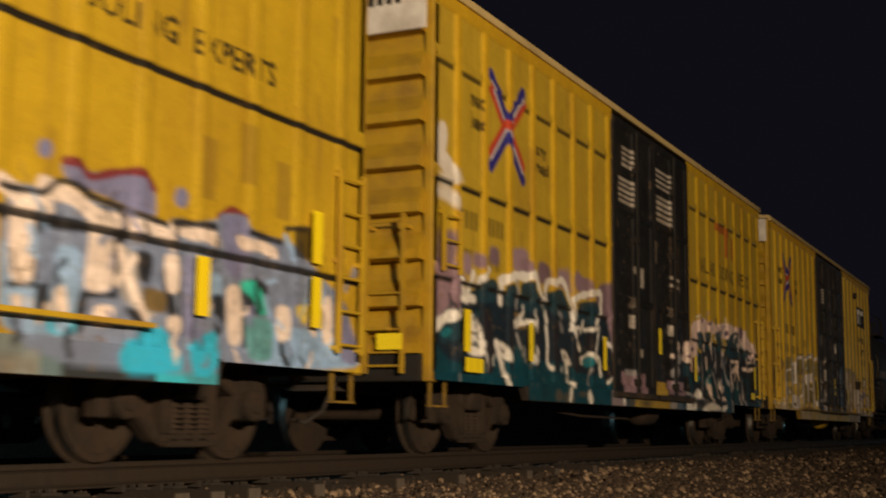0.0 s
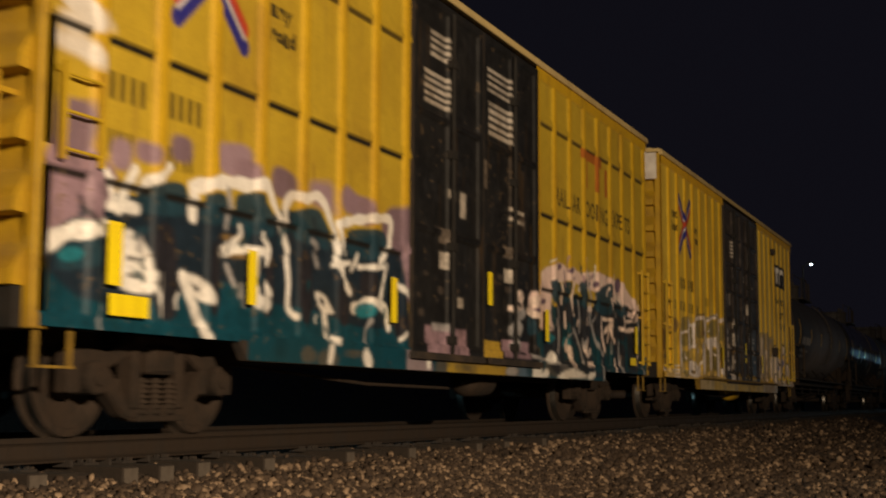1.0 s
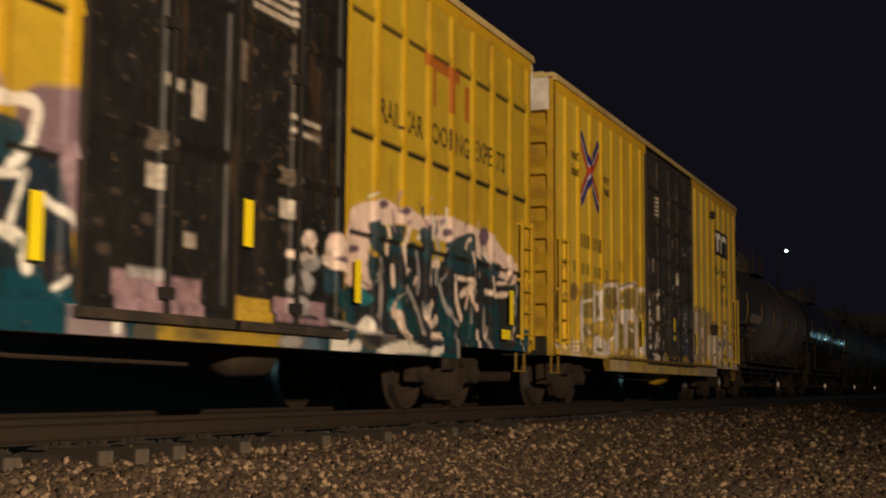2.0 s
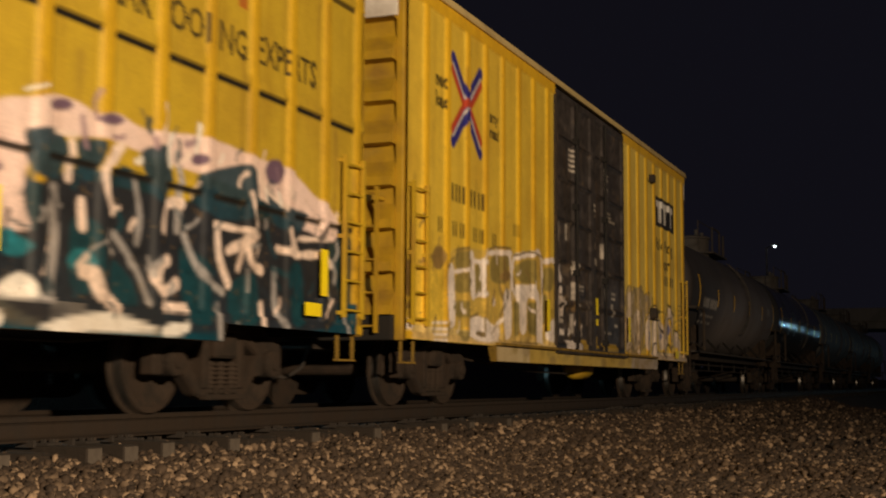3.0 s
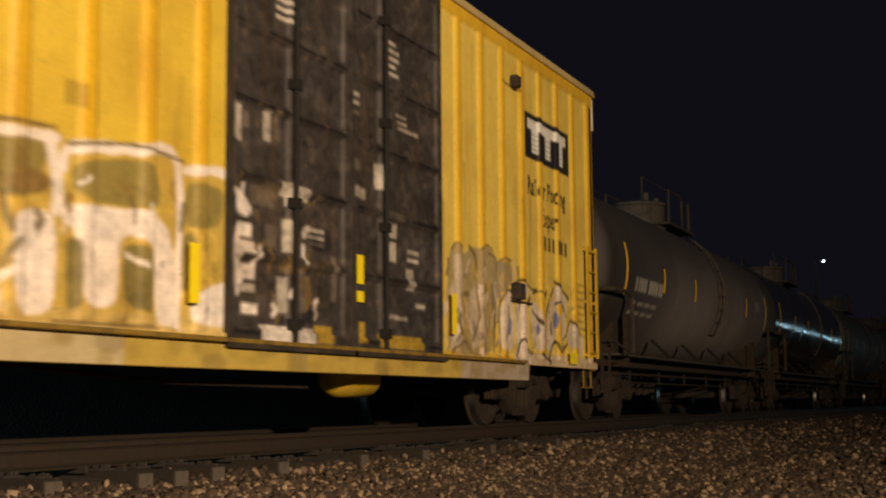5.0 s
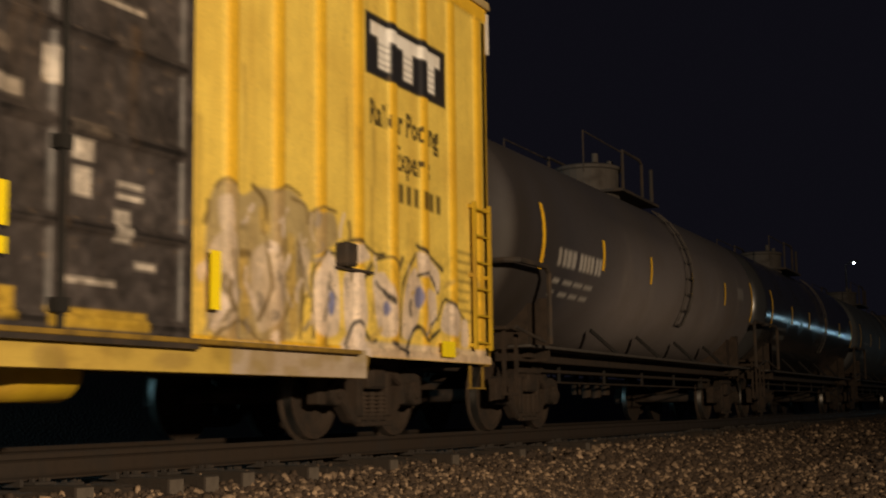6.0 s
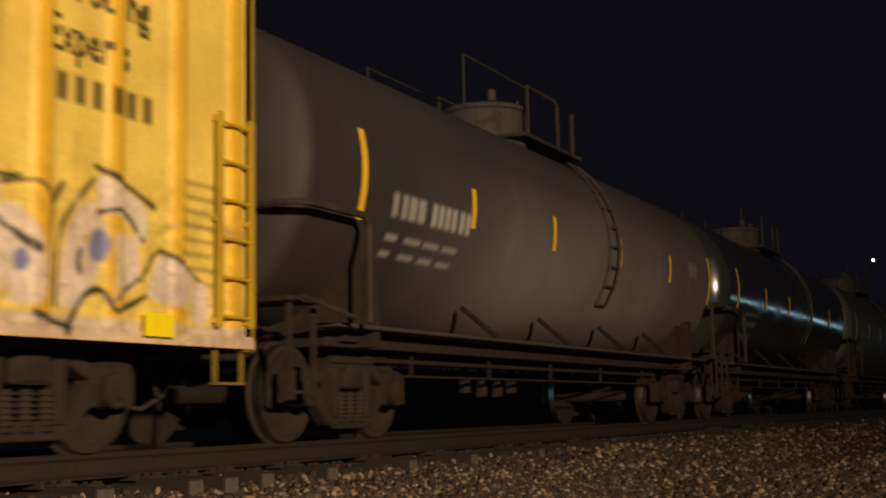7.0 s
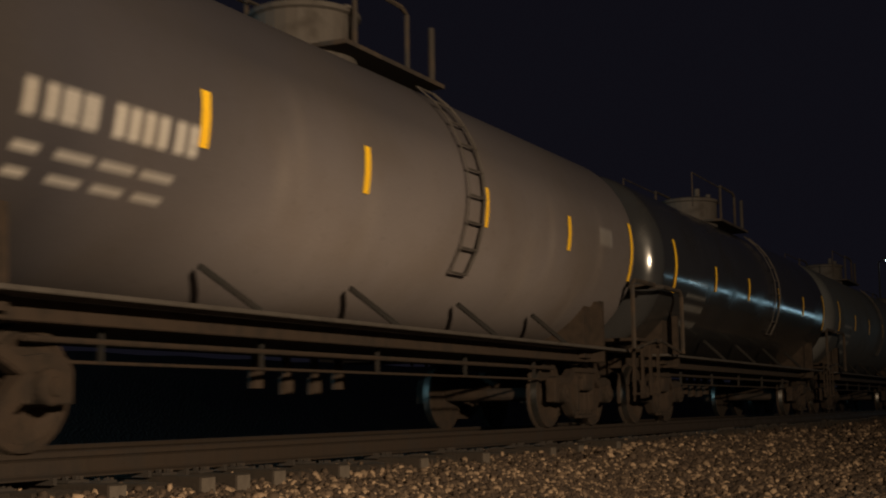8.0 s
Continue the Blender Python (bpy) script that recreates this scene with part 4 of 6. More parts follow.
def paint_pink_letters(s):
    """Pink-edged teal letters over the far half of the second car and the leaf of its door."""
    s.poly(((9.91, 1.71), (10.01, 1.82), (10.22, 1.83), (10.29, 1.72), (10.35, 1.95), (10.49, 2.13), (10.71, 2.22), (10.93, 2.26), (11.24, 2.35), (11.54, 2.33), (11.70, 2.28), (11.98, 2.35), (12.26, 2.28), (12.67, 2.32), (13.11, 2.38), (13.59, 2.38), (14.09, 2.34), (14.64, 2.35), (14.96, 2.26), (15.26, 2.14), (15.62, 2.07), (15.80, 1.89), (15.74, 1.70), (14.80, 1.78), (14.11, 2.00), (13.13, 2.05), (12.47, 2.07), (11.88, 2.13), (11.29, 2.06), (10.95, 1.86), (10.90, 1.53), (11.01, 1.30), (10.65, 1.31), (10.28, 1.32), (10.36, 1.47), (10.20, 1.53), (9.89, 1.54)), PINK)
    s.poly(((11.43, 2.30), (11.36, 2.25), (11.21, 2.22), (11.14, 2.25), (11.21, 2.31), (11.35, 2.34)), PLUM)
    s.poly(((12.07, 2.31), (11.97, 2.25), (11.77, 2.22), (11.68, 2.25), (11.77, 2.31), (11.97, 2.34)), PLUM)
    s.poly(((10.70, 1.73), (10.62, 1.68), (10.46, 1.66), (10.37, 1.69), (10.45, 1.74), (10.62, 1.76)), PLUM)
    s.poly(((10.37, 1.57), (10.29, 1.51), (10.13, 1.50), (10.05, 1.53), (10.13, 1.59), (10.29, 1.61)), PLUM)
    s.poly(((14.65, 2.30), (14.55, 2.16), (14.35, 2.13), (14.24, 2.24), (14.34, 2.37), (14.55, 2.40)), PLUM)
    s.poly(((13.26, 2.19), (13.19, 2.13), (13.05, 2.11), (12.99, 2.15), (13.05, 2.21), (13.19, 2.23)), PLUM)
    s.poly(((11.06, 1.78), (11.89, 1.77), (12.91, 1.79), (14.38, 1.78), (15.55, 1.77), (15.98, 0.79), (12.95, 0.69), (11.07, 0.67), (10.59, 0.87), (10.57, 1.27), (11.04, 1.31)), SOOT, 0.85)
    s.poly(((10.84, 2.02), (11.22, 2.11), (11.39, 2.01), (11.29, 1.71), (10.99, 1.71)), SLATE)
    s.poly(((11.44, 2.07), (11.84, 2.11), (11.75, 1.91), (11.65, 1.75), (11.48, 1.78)), SLATE)
    s.poly(((12.27, 2.12), (12.70, 2.24), (12.71, 1.83), (12.51, 1.70), (12.29, 1.94)), SLATE)
    s.poly(((13.07, 2.04), (13.59, 2.18), (13.99, 2.28), (14.18, 2.07), (14.01, 1.74), (13.39, 1.69), (13.08, 1.77)), SLATE)
    s.poly(((14.24, 2.08), (14.65, 1.95), (15.12, 1.95), (15.03, 1.74), (14.38, 1.74)), SLATE)
    s.poly(((11.96, 1.95), (12.17, 1.93), (12.30, 1.78), (11.99, 1.78)), SLATE)
    s.poly(((9.86, 1.45), (10.07, 1.50), (10.21, 1.24), (9.88, 1.18)), SLATE)
    s.poly(((11.41, 1.49), (11.76, 1.50), (11.88, 0.95), (11.44, 0.90)), DEEP)
    s.poly(((12.81, 1.48), (13.39, 1.26), (13.41, 0.76), (12.95, 0.74)), DEEP)
    s.poly(((13.63, 1.16), (14.13, 1.31), (14.21, 0.79), (13.64, 0.77)), DEEP)
    s.poly(((14.67, 1.41), (15.02, 1.47), (15.09, 0.82), (14.76, 0.81)), DEEP)
    s.poly(((10.14, 1.27), (10.57, 1.27), (10.58, 1.05), (10.15, 1.04)), DEEP)
    s.poly(((11.92, 1.25), (12.21, 1.07), (12.32, 0.87), (11.93, 0.85)), DEEP)
    s.poly(((11.02, 1.22), (10.93, 1.14), (10.75, 1.13), (10.66, 1.19), (10.74, 1.27), (10.92, 1.28)), AQUA)
    s.poly(((11.75, 1.17), (11.67, 1.07), (11.49, 1.06), (11.40, 1.15), (11.48, 1.25), (11.66, 1.26)), AQUA)
    s.poly(((10.86, 1.27), (10.80, 1.21), (10.69, 1.20), (10.63, 1.25), (10.68, 1.31), (10.80, 1.33)), AQUA)
    s.brush(((11.22, 1.66), (11.25, 1.43), (11.22, 0.89)), 0.1, MIST)
    s.brush(((12.20, 1.87), (12.29, 1.58), (12.25, 1.37)), 0.07, MIST)
    s.brush(((11.96, 1.40), (12.15, 1.26), (12.32, 1.08), (12.43, 0.90)), 0.07, MIST)
    s.brush(((12.92, 1.49), (13.04, 1.33), (13.23, 1.18), (13.54, 1.06)), 0.08, MIST)
    s.brush(((14.46, 1.31), (14.49, 0.98), (14.70, 0.80)), 0.1, MIST)
    s.brush(((15.89, 1.15), (16.04, 0.78)), 0.06, MIST)
    s.brush(((12.79, 2.15), (12.84, 1.96), (12.81, 1.53)), 0.1, MIST)
    s.brush(((13.46, 0.94), (13.49, 0.67)), 0.08, MIST)
    s.brush(((9.96, 0.92), (10.59, 0.89), (11.23, 0.86)), 0.05, MIST)
    s.brush(((11.41, 2.01), (11.39, 1.77)), 0.09, BLUSH)
    s.brush(((11.55, 1.60), (11.57, 1.43)), 0.1, BLUSH)
    s.brush(((12.03, 2.10), (11.79, 1.87), (11.92, 1.59)), 0.1, BLUSH)
    s.brush(((12.60, 1.51), (12.65, 1.72), (12.88, 1.76)), 0.09, BLUSH)
    s.brush(((13.44, 1.64), (13.49, 1.36), (13.64, 1.15)), 0.1, BLUSH)
    s.brush(((13.62, 1.43), (14.14, 1.63)), 0.09, BLUSH)
    s.brush(((13.37, 1.64), (14.12, 1.65)), 0.06, BLUSH)
    s.brush(((13.98, 1.99), (14.13, 1.71)), 0.08, BLUSH)
    s.brush(((13.93, 1.57), (14.00, 1.35), (14.21, 1.31)), 0.09, BLUSH)
    s.brush(((14.11, 2.22), (14.32, 2.06), (14.66, 1.95)), 0.07, BLUSH)
    s.brush(((14.52, 1.54), (14.96, 1.52), (15.40, 1.56), (15.65, 1.48)), 0.08, BLUSH)
    s.brush(((14.22, 0.99), (14.26, 0.78)), 0.09, BLUSH)
    s.brush(((12.67, 1.26), (12.49, 1.13), (12.64, 1.01), (12.81, 1.08)), 0.11, BLUSH)
    s.brush(((11.59, 1.09), (11.70, 1.06), (11.78, 0.93)), 0.13, BLUSH)
    s.brush(((11.89, 0.89), (11.98, 0.85)), 0.13, BLUSH)
    s.brush(((12.63, 0.89), (12.95, 0.89)), 0.08, BLUSH)
    s.brush(((14.95, 1.68), (15.55, 1.73)), 0.05, BLUSH)
    s.poly(((11.07, 0.66), (11.32, 0.73), (11.84, 0.81), (12.32, 0.75), (12.69, 0.67), (11.07, 0.63)), WHITE)
    s.poly(((10.58, 0.84), (10.75, 0.98), (10.93, 1.04), (11.06, 0.95), (11.09, 0.85)), WHITE)
    s.poly(((10.28, 0.63), (10.60, 0.78), (10.72, 0.72), (10.68, 0.63)), WHITE)
    s.brush(((12.63, 0.68), (12.95, 0.73)), 0.1, WHITE)
    s.poly(((9.74, 1.72), (9.65, 1.61), (9.48, 1.58), (9.39, 1.67), (9.47, 1.78), (9.64, 1.80)), BLUSH)
    s.poly(((10.29, 1.70), (10.21, 1.61), (10.04, 1.59), (9.95, 1.65), (10.03, 1.74), (10.20, 1.76)), BLUSH)
    s.poly(((9.83, 1.51), (9.72, 1.41), (9.50, 1.38), (9.39, 1.46), (9.49, 1.56), (9.71, 1.58)), MIST)
    s.poly(((9.72, 1.29), (9.56, 1.13), (9.23, 1.11), (9.07, 1.22), (9.22, 1.37), (9.54, 1.41)), MIST)
    s.poly(((9.63, 1.06), (9.50, 0.94), (9.23, 0.93), (9.10, 1.02), (9.22, 1.13), (9.48, 1.15)), MIST)
    s.poly(((9.44, 0.71), (9.31, 0.63), (9.05, 0.62), (8.93, 0.68), (9.05, 0.75), (9.30, 0.77)), MIST)
    s.brush(((9.86, 1.53), (10.27, 1.49), (10.56, 1.45)), 0.1, BLUSH)
    s.brush(((9.13, 1.52), (9.36, 1.51), (9.66, 1.59)), 0.08, BLUSH)
    s.brush(((9.37, 1.35), (9.44, 1.20)), 0.06, SOOT)
    s.brush(((9.20, 1.18), (9.56, 1.15)), 0.05, SOOT)
    s.brush(((9.16, 0.94), (9.70, 0.94)), 0.04, SOOT)
    s.brush(((9.50, 1.61), (9.60, 1.58)), 0.06, SOOT)
    flecks(s, 10.3, 15.2, 1.95, 2.35, 34, 32, (BLUSH, WHITE, MAUVE, BLUSH, SLATE)), flecks(s, 10.3, 15.8, 0.75, 1.85, 60, 33, (BLUSH, SOOT, DEEP, MIST, SLATE))


def paint_cream_letters(s):
    """Worn cream block letters with olive fillings on the third car."""
    s.poly(((1.28, 1.74), (1.53, 1.99), (2.15, 2.05), (2.82, 2.08), (3.34, 2.17), (3.87, 2.21), (4.01, 2.11), (4.74, 2.23), (5.38, 2.21), (5.86, 2.16), (6.18, 2.12), (6.24, 0.94), (3.85, 0.83), (2.84, 0.81), (2.15, 0.84), (2.11, 1.00), (1.71, 0.98), (1.35, 0.96)), STRAW, 0.65)
    s.poly(((1.63, 1.96), (2.17, 2.02), (2.17, 1.80), (1.64, 1.71)), OLIVE, 0.8)
    s.poly(((1.64, 1.66), (2.15, 1.74), (2.16, 1.47), (1.65, 1.42)), OLIVE, 0.8)
    s.poly(((2.37, 1.86), (2.66, 1.90), (2.67, 1.51), (2.38, 1.44)), OLIVE, 0.8)
    s.poly(((2.97, 2.04), (3.84, 2.13), (3.61, 1.67), (2.95, 1.66)), OLIVE, 0.8)
    s.poly(((3.98, 2.00), (4.96, 2.18), (5.12, 1.78), (4.07, 1.73)), OLIVE, 0.8)
    s.poly(((5.38, 2.08), (5.96, 2.09), (5.89, 1.74), (5.38, 1.68)), OLIVE, 0.8)
    s.poly(((1.65, 1.34), (2.16, 1.35), (2.17, 1.14), (1.65, 1.11)), OLIVE, 0.8)
    s.poly(((1.76, 0.96), (2.12, 0.95), (2.07, 0.82), (1.78, 0.81)), OLIVE, 0.8)
    s.poly(((1.29, 1.71), (1.60, 1.84), (1.67, 0.98), (1.35, 0.96)), CREAM)
    s.poly(((2.15, 2.02), (2.32, 2.03), (2.40, 1.39), (2.22, 1.37)), CREAM)
    s.poly(((2.06, 1.10), (2.49, 1.19), (3.23, 1.05), (3.35, 1.06), (3.33, 0.88), (2.84, 0.82), (2.17, 0.85)), CREAM)
    s.poly(((3.39, 1.58), (3.87, 1.64), (3.88, 0.92), (3.46, 0.88)), CREAM)
    s.poly(((3.91, 1.70), (5.21, 1.77), (5.29, 0.90), (5.02, 0.89), (4.96, 1.53), (4.56, 1.56), (4.56, 1.00), (4.13, 0.98), (4.07, 1.52), (3.92, 1.57)), CREAM)
    s.poly(((5.47, 1.17), (6.17, 1.36), (6.20, 0.94), (5.47, 0.92)), CREAM)
    s.brush(((1.60, 1.69), (2.15, 1.77)), 0.05, CREAM)
    s.brush(((2.32, 1.89), (2.78, 1.92)), 0.06, CREAM)
    s.brush(((2.66, 1.91), (2.67, 1.48)), 0.09, CREAM)
    s.brush(((2.79, 1.49), (2.38, 1.44)), 0.06, CREAM)
    s.brush(((2.83, 2.05), (3.32, 2.10), (3.87, 2.14)), 0.07, CREAM)
    s.brush(((3.79, 2.13), (3.87, 1.82), (3.86, 1.63)), 0.11, CREAM)
    s.brush(((3.93, 1.95), (4.01, 2.10), (4.71, 2.20), (5.28, 2.20), (5.29, 0.92)), 0.09, CREAM)
    s.brush(((5.38, 2.15), (6.14, 2.15), (6.13, 0.95)), 0.08, CREAM)
    s.brush(((4.71, 1.71), (4.96, 1.74)), 0.08, CREAM)
    s.poly(((4.59, 1.48), (4.96, 1.50), (4.99, 0.96), (4.62, 1.03)), OLIVE, 0.95)
    s.poly(((3.96, 1.45), (4.13, 1.47), (4.13, 0.96), (3.99, 0.95)), OLIVE, 0.95)
    s.poly(((5.34, 1.64), (5.54, 1.66), (5.47, 1.19), (5.34, 1.18)), OLIVE, 0.95)
    s.brush(((1.68, 1.98), (2.15, 2.06)), 0.03, UMBER)
    s.brush(((2.82, 2.08), (3.19, 2.16), (3.84, 2.21)), 0.03, UMBER)
    s.brush(((3.98, 2.12), (4.71, 2.24), (5.35, 2.22)), 0.03, UMBER)
    s.brush(((2.17, 1.14), (2.49, 1.20)), 0.03, UMBER)
    s.brush(((2.44, 0.94), (2.67, 0.93)), 0.07, UMBER)
    s.brush(((1.30, 1.72), (1.59, 1.87)), 0.03, UMBER)
    s.brush(((3.85, 0.86), (5.02, 0.88)), 0.03, UMBER)
    s.poly(((0.31, 1.52), (0.23, 1.30), (0.06, 1.28), (-0.03, 1.49), (0.05, 1.71), (0.22, 1.73)), RUSTY)
    s.poly(((3.85, 1.82), (3.71, 1.72), (3.45, 1.69), (3.32, 1.76), (3.45, 1.86), (3.71, 1.89)), RUSTY)
    s.poly(((2.24, 1.87), (2.20, 1.81), (2.11, 1.80), (2.07, 1.85), (2.11, 1.91), (2.19, 1.92)), RUSTY)
    s.poly(((1.30, 1.86), (1.18, 1.69), (0.96, 1.67), (0.85, 1.80), (0.95, 1.96), (1.18, 1.99)), RUSTY)
    s.brush(((0.88, 1.01), (1.29, 1.03)), 0.03, CREAM)
    s.brush(((0.88, 0.94), (1.29, 0.95)), 0.03, CREAM)
    s.brush(((0.88, 0.87), (1.30, 0.88)), 0.03, CREAM)
    s.brush(((0.88, 0.80), (1.30, 0.81)), 0.03, CREAM)
    s.poly(((0.37, 0.98), (0.24, 0.91), (-0.03, 0.90), (-0.16, 0.95), (-0.03, 1.01), (0.23, 1.03)), CREAM)
    flecks(s, 1.3, 5.8, 0.85, 2.0, 46, 35, (OLIVE, UMBER, CREAM, CREAM, RUSTY)), flecks(s, 0.1, 1.2, 0.85, 2.2, 16, 36, (RUSTY, UMBER))


def paint_blue_letters(s):
    """Blue, white and pinkish letters with black edges low on the first car."""
    s.poly(((12.14, 2.02), (12.24, 2.08), (12.44, 2.01), (12.68, 2.07), (12.99, 2.13), (13.15, 2.04), (13.19, 1.81), (12.98, 1.81), (12.66, 1.87), (12.36, 1.90), (12.19, 1.92)), PERI)
    s.brush(((12.17, 2.05), (12.32, 2.06), (12.45, 1.99), (12.68, 2.06), (13.00, 2.12), (13.15, 2.02)), 0.06, WINE)
    s.brush(((13.97, 1.94), (14.15, 2.02), (14.34, 1.99)), 0.06, WINE)
    s.poly(((12.06, 2.11), (12.03, 2.05), (11.95, 2.03), (11.91, 2.09), (11.94, 2.15), (12.02, 2.17)), PERI)
    s.poly(((13.57, 2.03), (13.53, 1.94), (13.43, 1.93), (13.38, 1.99), (13.42, 2.08), (13.52, 2.09)), PERI)
    s.poly(((11.58, 1.81), (11.98, 1.84), (12.43, 1.84), (12.91, 1.79), (13.31, 1.77), (13.96, 1.91), (14.00, 1.97), (14.35, 2.01), (14.40, 1.88), (15.06, 1.87), (15.45, 1.67), (16.07, 1.42), (16.27, 0.79), (11.67, 0.60)), STEEL)
    s.poly(((14.00, 1.96), (14.35, 2.00), (14.41, 1.74), (14.30, 1.45), (14.06, 1.51)), PERI)
    s.poly(((11.62, 1.27), (12.30, 1.16), (12.37, 0.88), (11.65, 0.85)), SKYB)
    s.poly(((14.40, 1.18), (15.09, 1.13), (15.77, 1.13), (16.30, 1.01), (16.27, 0.82), (14.42, 0.76)), SKYB)
    s.poly(((13.54, 1.45), (14.06, 1.51), (14.04, 1.15), (13.56, 1.11)), SKYB)
    s.poly(((12.76, 0.79), (12.97, 0.94), (13.16, 1.04), (13.39, 0.97), (13.57, 0.68), (12.83, 0.63)), CYAN)
    s.poly(((13.57, 0.89), (14.01, 1.06), (14.03, 0.83), (13.89, 0.66), (13.66, 0.65)), CYAN)
    s.poly(((12.09, 1.07), (12.33, 1.09), (12.36, 0.89), (12.08, 0.87)), CYAN)
    s.poly(((12.70, 1.81), (12.89, 1.79), (12.85, 1.57), (12.71, 1.55)), JET)
    s.poly(((12.93, 1.55), (13.18, 1.54), (13.13, 1.30), (12.93, 1.34)), JET)
    s.poly(((12.82, 1.13), (13.10, 1.11), (13.07, 0.90)), JET)
    s.poly(((11.96, 1.20), (12.09, 1.22), (12.09, 0.95), (11.95, 0.96)), JET)
    s.poly(((12.34, 1.16), (12.47, 1.18), (12.43, 0.90), (12.37, 0.89)), JET)
    s.poly(((14.87, 1.06), (15.05, 1.03), (15.13, 0.79), (14.93, 0.79)), JET)
    s.poly(((13.26, 1.46), (13.33, 1.47), (13.50, 1.10), (13.34, 1.09)), JET)
    s.poly(((13.88, 1.31), (14.07, 1.33), (14.10, 1.06), (13.97, 0.96)), JET)
    s.poly(((14.32, 1.48), (14.70, 1.49), (14.73, 1.20), (14.36, 1.20)), JET)
    s.poly(((12.12, 1.44), (12.22, 1.46), (12.27, 1.23), (12.16, 1.22)), JET)
    s.poly(((11.93, 1.64), (12.10, 1.65), (12.15, 1.22), (11.97, 1.21)), STEEL)
    s.poly(((12.11, 1.48), (12.39, 1.48), (12.40, 1.19), (12.26, 0.89), (12.14, 0.88)), SKYB)
    s.poly(((12.73, 1.56), (12.92, 1.55), (13.01, 1.23), (13.25, 1.08), (13.10, 1.07), (12.80, 1.17)), MIST)
    s.poly(((13.52, 1.58), (13.66, 1.58), (13.68, 0.95), (13.57, 0.94)), PERI)
    s.poly(((14.33, 1.17), (14.80, 1.19), (14.80, 0.83), (14.41, 0.81)), TEALY)
    s.poly(((13.02, 1.29), (13.33, 1.28), (13.34, 1.10), (13.07, 1.12)), UMBER)
    s.poly(((15.86, 1.40), (16.21, 1.16), (16.26, 0.85), (15.92, 0.88)), PERI)
    s.poly(((15.09, 1.13), (15.57, 1.12), (15.48, 0.84), (15.15, 0.84)), SKYB)
    s.poly(((11.60, 1.45), (11.69, 1.44), (11.73, 0.96), (11.64, 0.95)), SKYB)
    s.brush(((11.92, 1.67), (11.95, 1.18)), 0.04, JET)
    s.brush(((12.71, 1.76), (12.75, 1.20)), 0.05, JET)
    s.brush(((12.41, 1.17), (12.74, 1.19)), 0.04, JET)
    s.brush(((13.48, 1.58), (13.53, 0.98)), 0.04, JET)
    s.brush(((14.32, 1.42), (14.36, 0.93)), 0.04, JET)
    s.brush(((11.72, 1.17), (11.94, 1.19)), 0.04, JET)
    s.brush(((11.59, 1.60), (12.10, 1.60), (12.71, 1.63)), 0.05, JET)
    s.poly(((11.68, 1.76), (11.91, 1.77), (11.95, 1.19), (11.71, 1.18)), CHALKY)
    s.poly(((12.46, 1.76), (12.70, 1.78), (12.74, 1.21), (12.41, 1.19), (12.45, 1.49)), CHALKY)
    s.poly(((13.27, 1.55), (13.48, 1.58), (13.49, 1.28), (13.34, 1.26)), CHALKY)
    s.poly(((13.34, 1.09), (13.52, 1.11), (13.53, 0.98), (13.36, 0.98)), CHALKY)
    s.poly(((14.08, 1.39), (14.30, 1.44), (14.34, 0.93), (14.14, 0.92)), CHALKY)
    s.poly(((14.81, 1.31), (15.06, 1.32), (15.07, 1.01), (14.86, 0.99)), CHALKY)
    s.poly(((12.54, 1.11), (12.75, 1.12), (12.75, 0.97), (12.51, 0.96)), CHALKY)
    s.poly(((11.73, 1.11), (11.93, 1.11), (11.94, 0.98), (11.79, 0.97)), CHALKY)
    s.poly(((15.56, 1.42), (15.76, 1.49), (15.79, 1.03), (15.61, 1.02)), CHALKY)
    s.brush(((11.99, 1.84), (12.20, 1.83), (12.46, 1.73), (12.71, 1.71)), 0.14, CHALKY)
    s.brush(((11.58, 1.80), (11.80, 1.75), (12.00, 1.71)), 0.13, CHALKY)
    s.brush(((12.89, 1.72), (13.25, 1.71), (13.40, 1.64)), 0.11, CHALKY)
    s.brush(((13.38, 1.77), (13.63, 1.77), (13.91, 1.75)), 0.13, CHALKY)
    s.brush(((14.28, 1.77), (14.58, 1.77), (14.78, 1.75)), 0.11, CHALKY)
    s.brush(((12.78, 1.53), (12.95, 1.22), (13.10, 1.06)), 0.09, CHALKY)
    s.brush(((12.19, 1.15), (12.21, 1.06)), 0.1, CHALKY)
    s.brush(((15.27, 1.25), (15.47, 1.11)), 0.06, CHALKY)
    s.brush(((11.58, 1.79), (11.98, 1.80), (12.14, 1.91), (12.42, 1.88)), 0.05, JET)
    s.brush(((12.42, 1.86), (12.91, 1.81), (13.31, 1.78)), 0.05, JET)
    s.brush(((13.38, 1.81), (13.93, 1.85)), 0.06, JET)
    s.brush(((14.40, 1.87), (14.88, 1.85)), 0.06, JET)
    s.brush(((14.96, 1.98), (15.34, 2.03)), 0.05, JET)
    s.poly(((14.28, 1.45), (14.50, 1.49), (14.64, 1.38), (14.73, 1.23), (14.60, 1.19), (14.47, 1.32), (14.32, 1.38)), MINT)
    s.poly(((15.08, 1.33), (15.61, 1.38), (15.59, 1.17), (15.18, 1.18)), LEMON)
    s.rect(15.08, 15.40, 1.75, 2.02, INK, 0.85)
    flecks(s, 11.2, 16.2, 0.70, 1.75, 70, 31, (CHALKY, JET, SKYB, STEEL, PERI, JET))


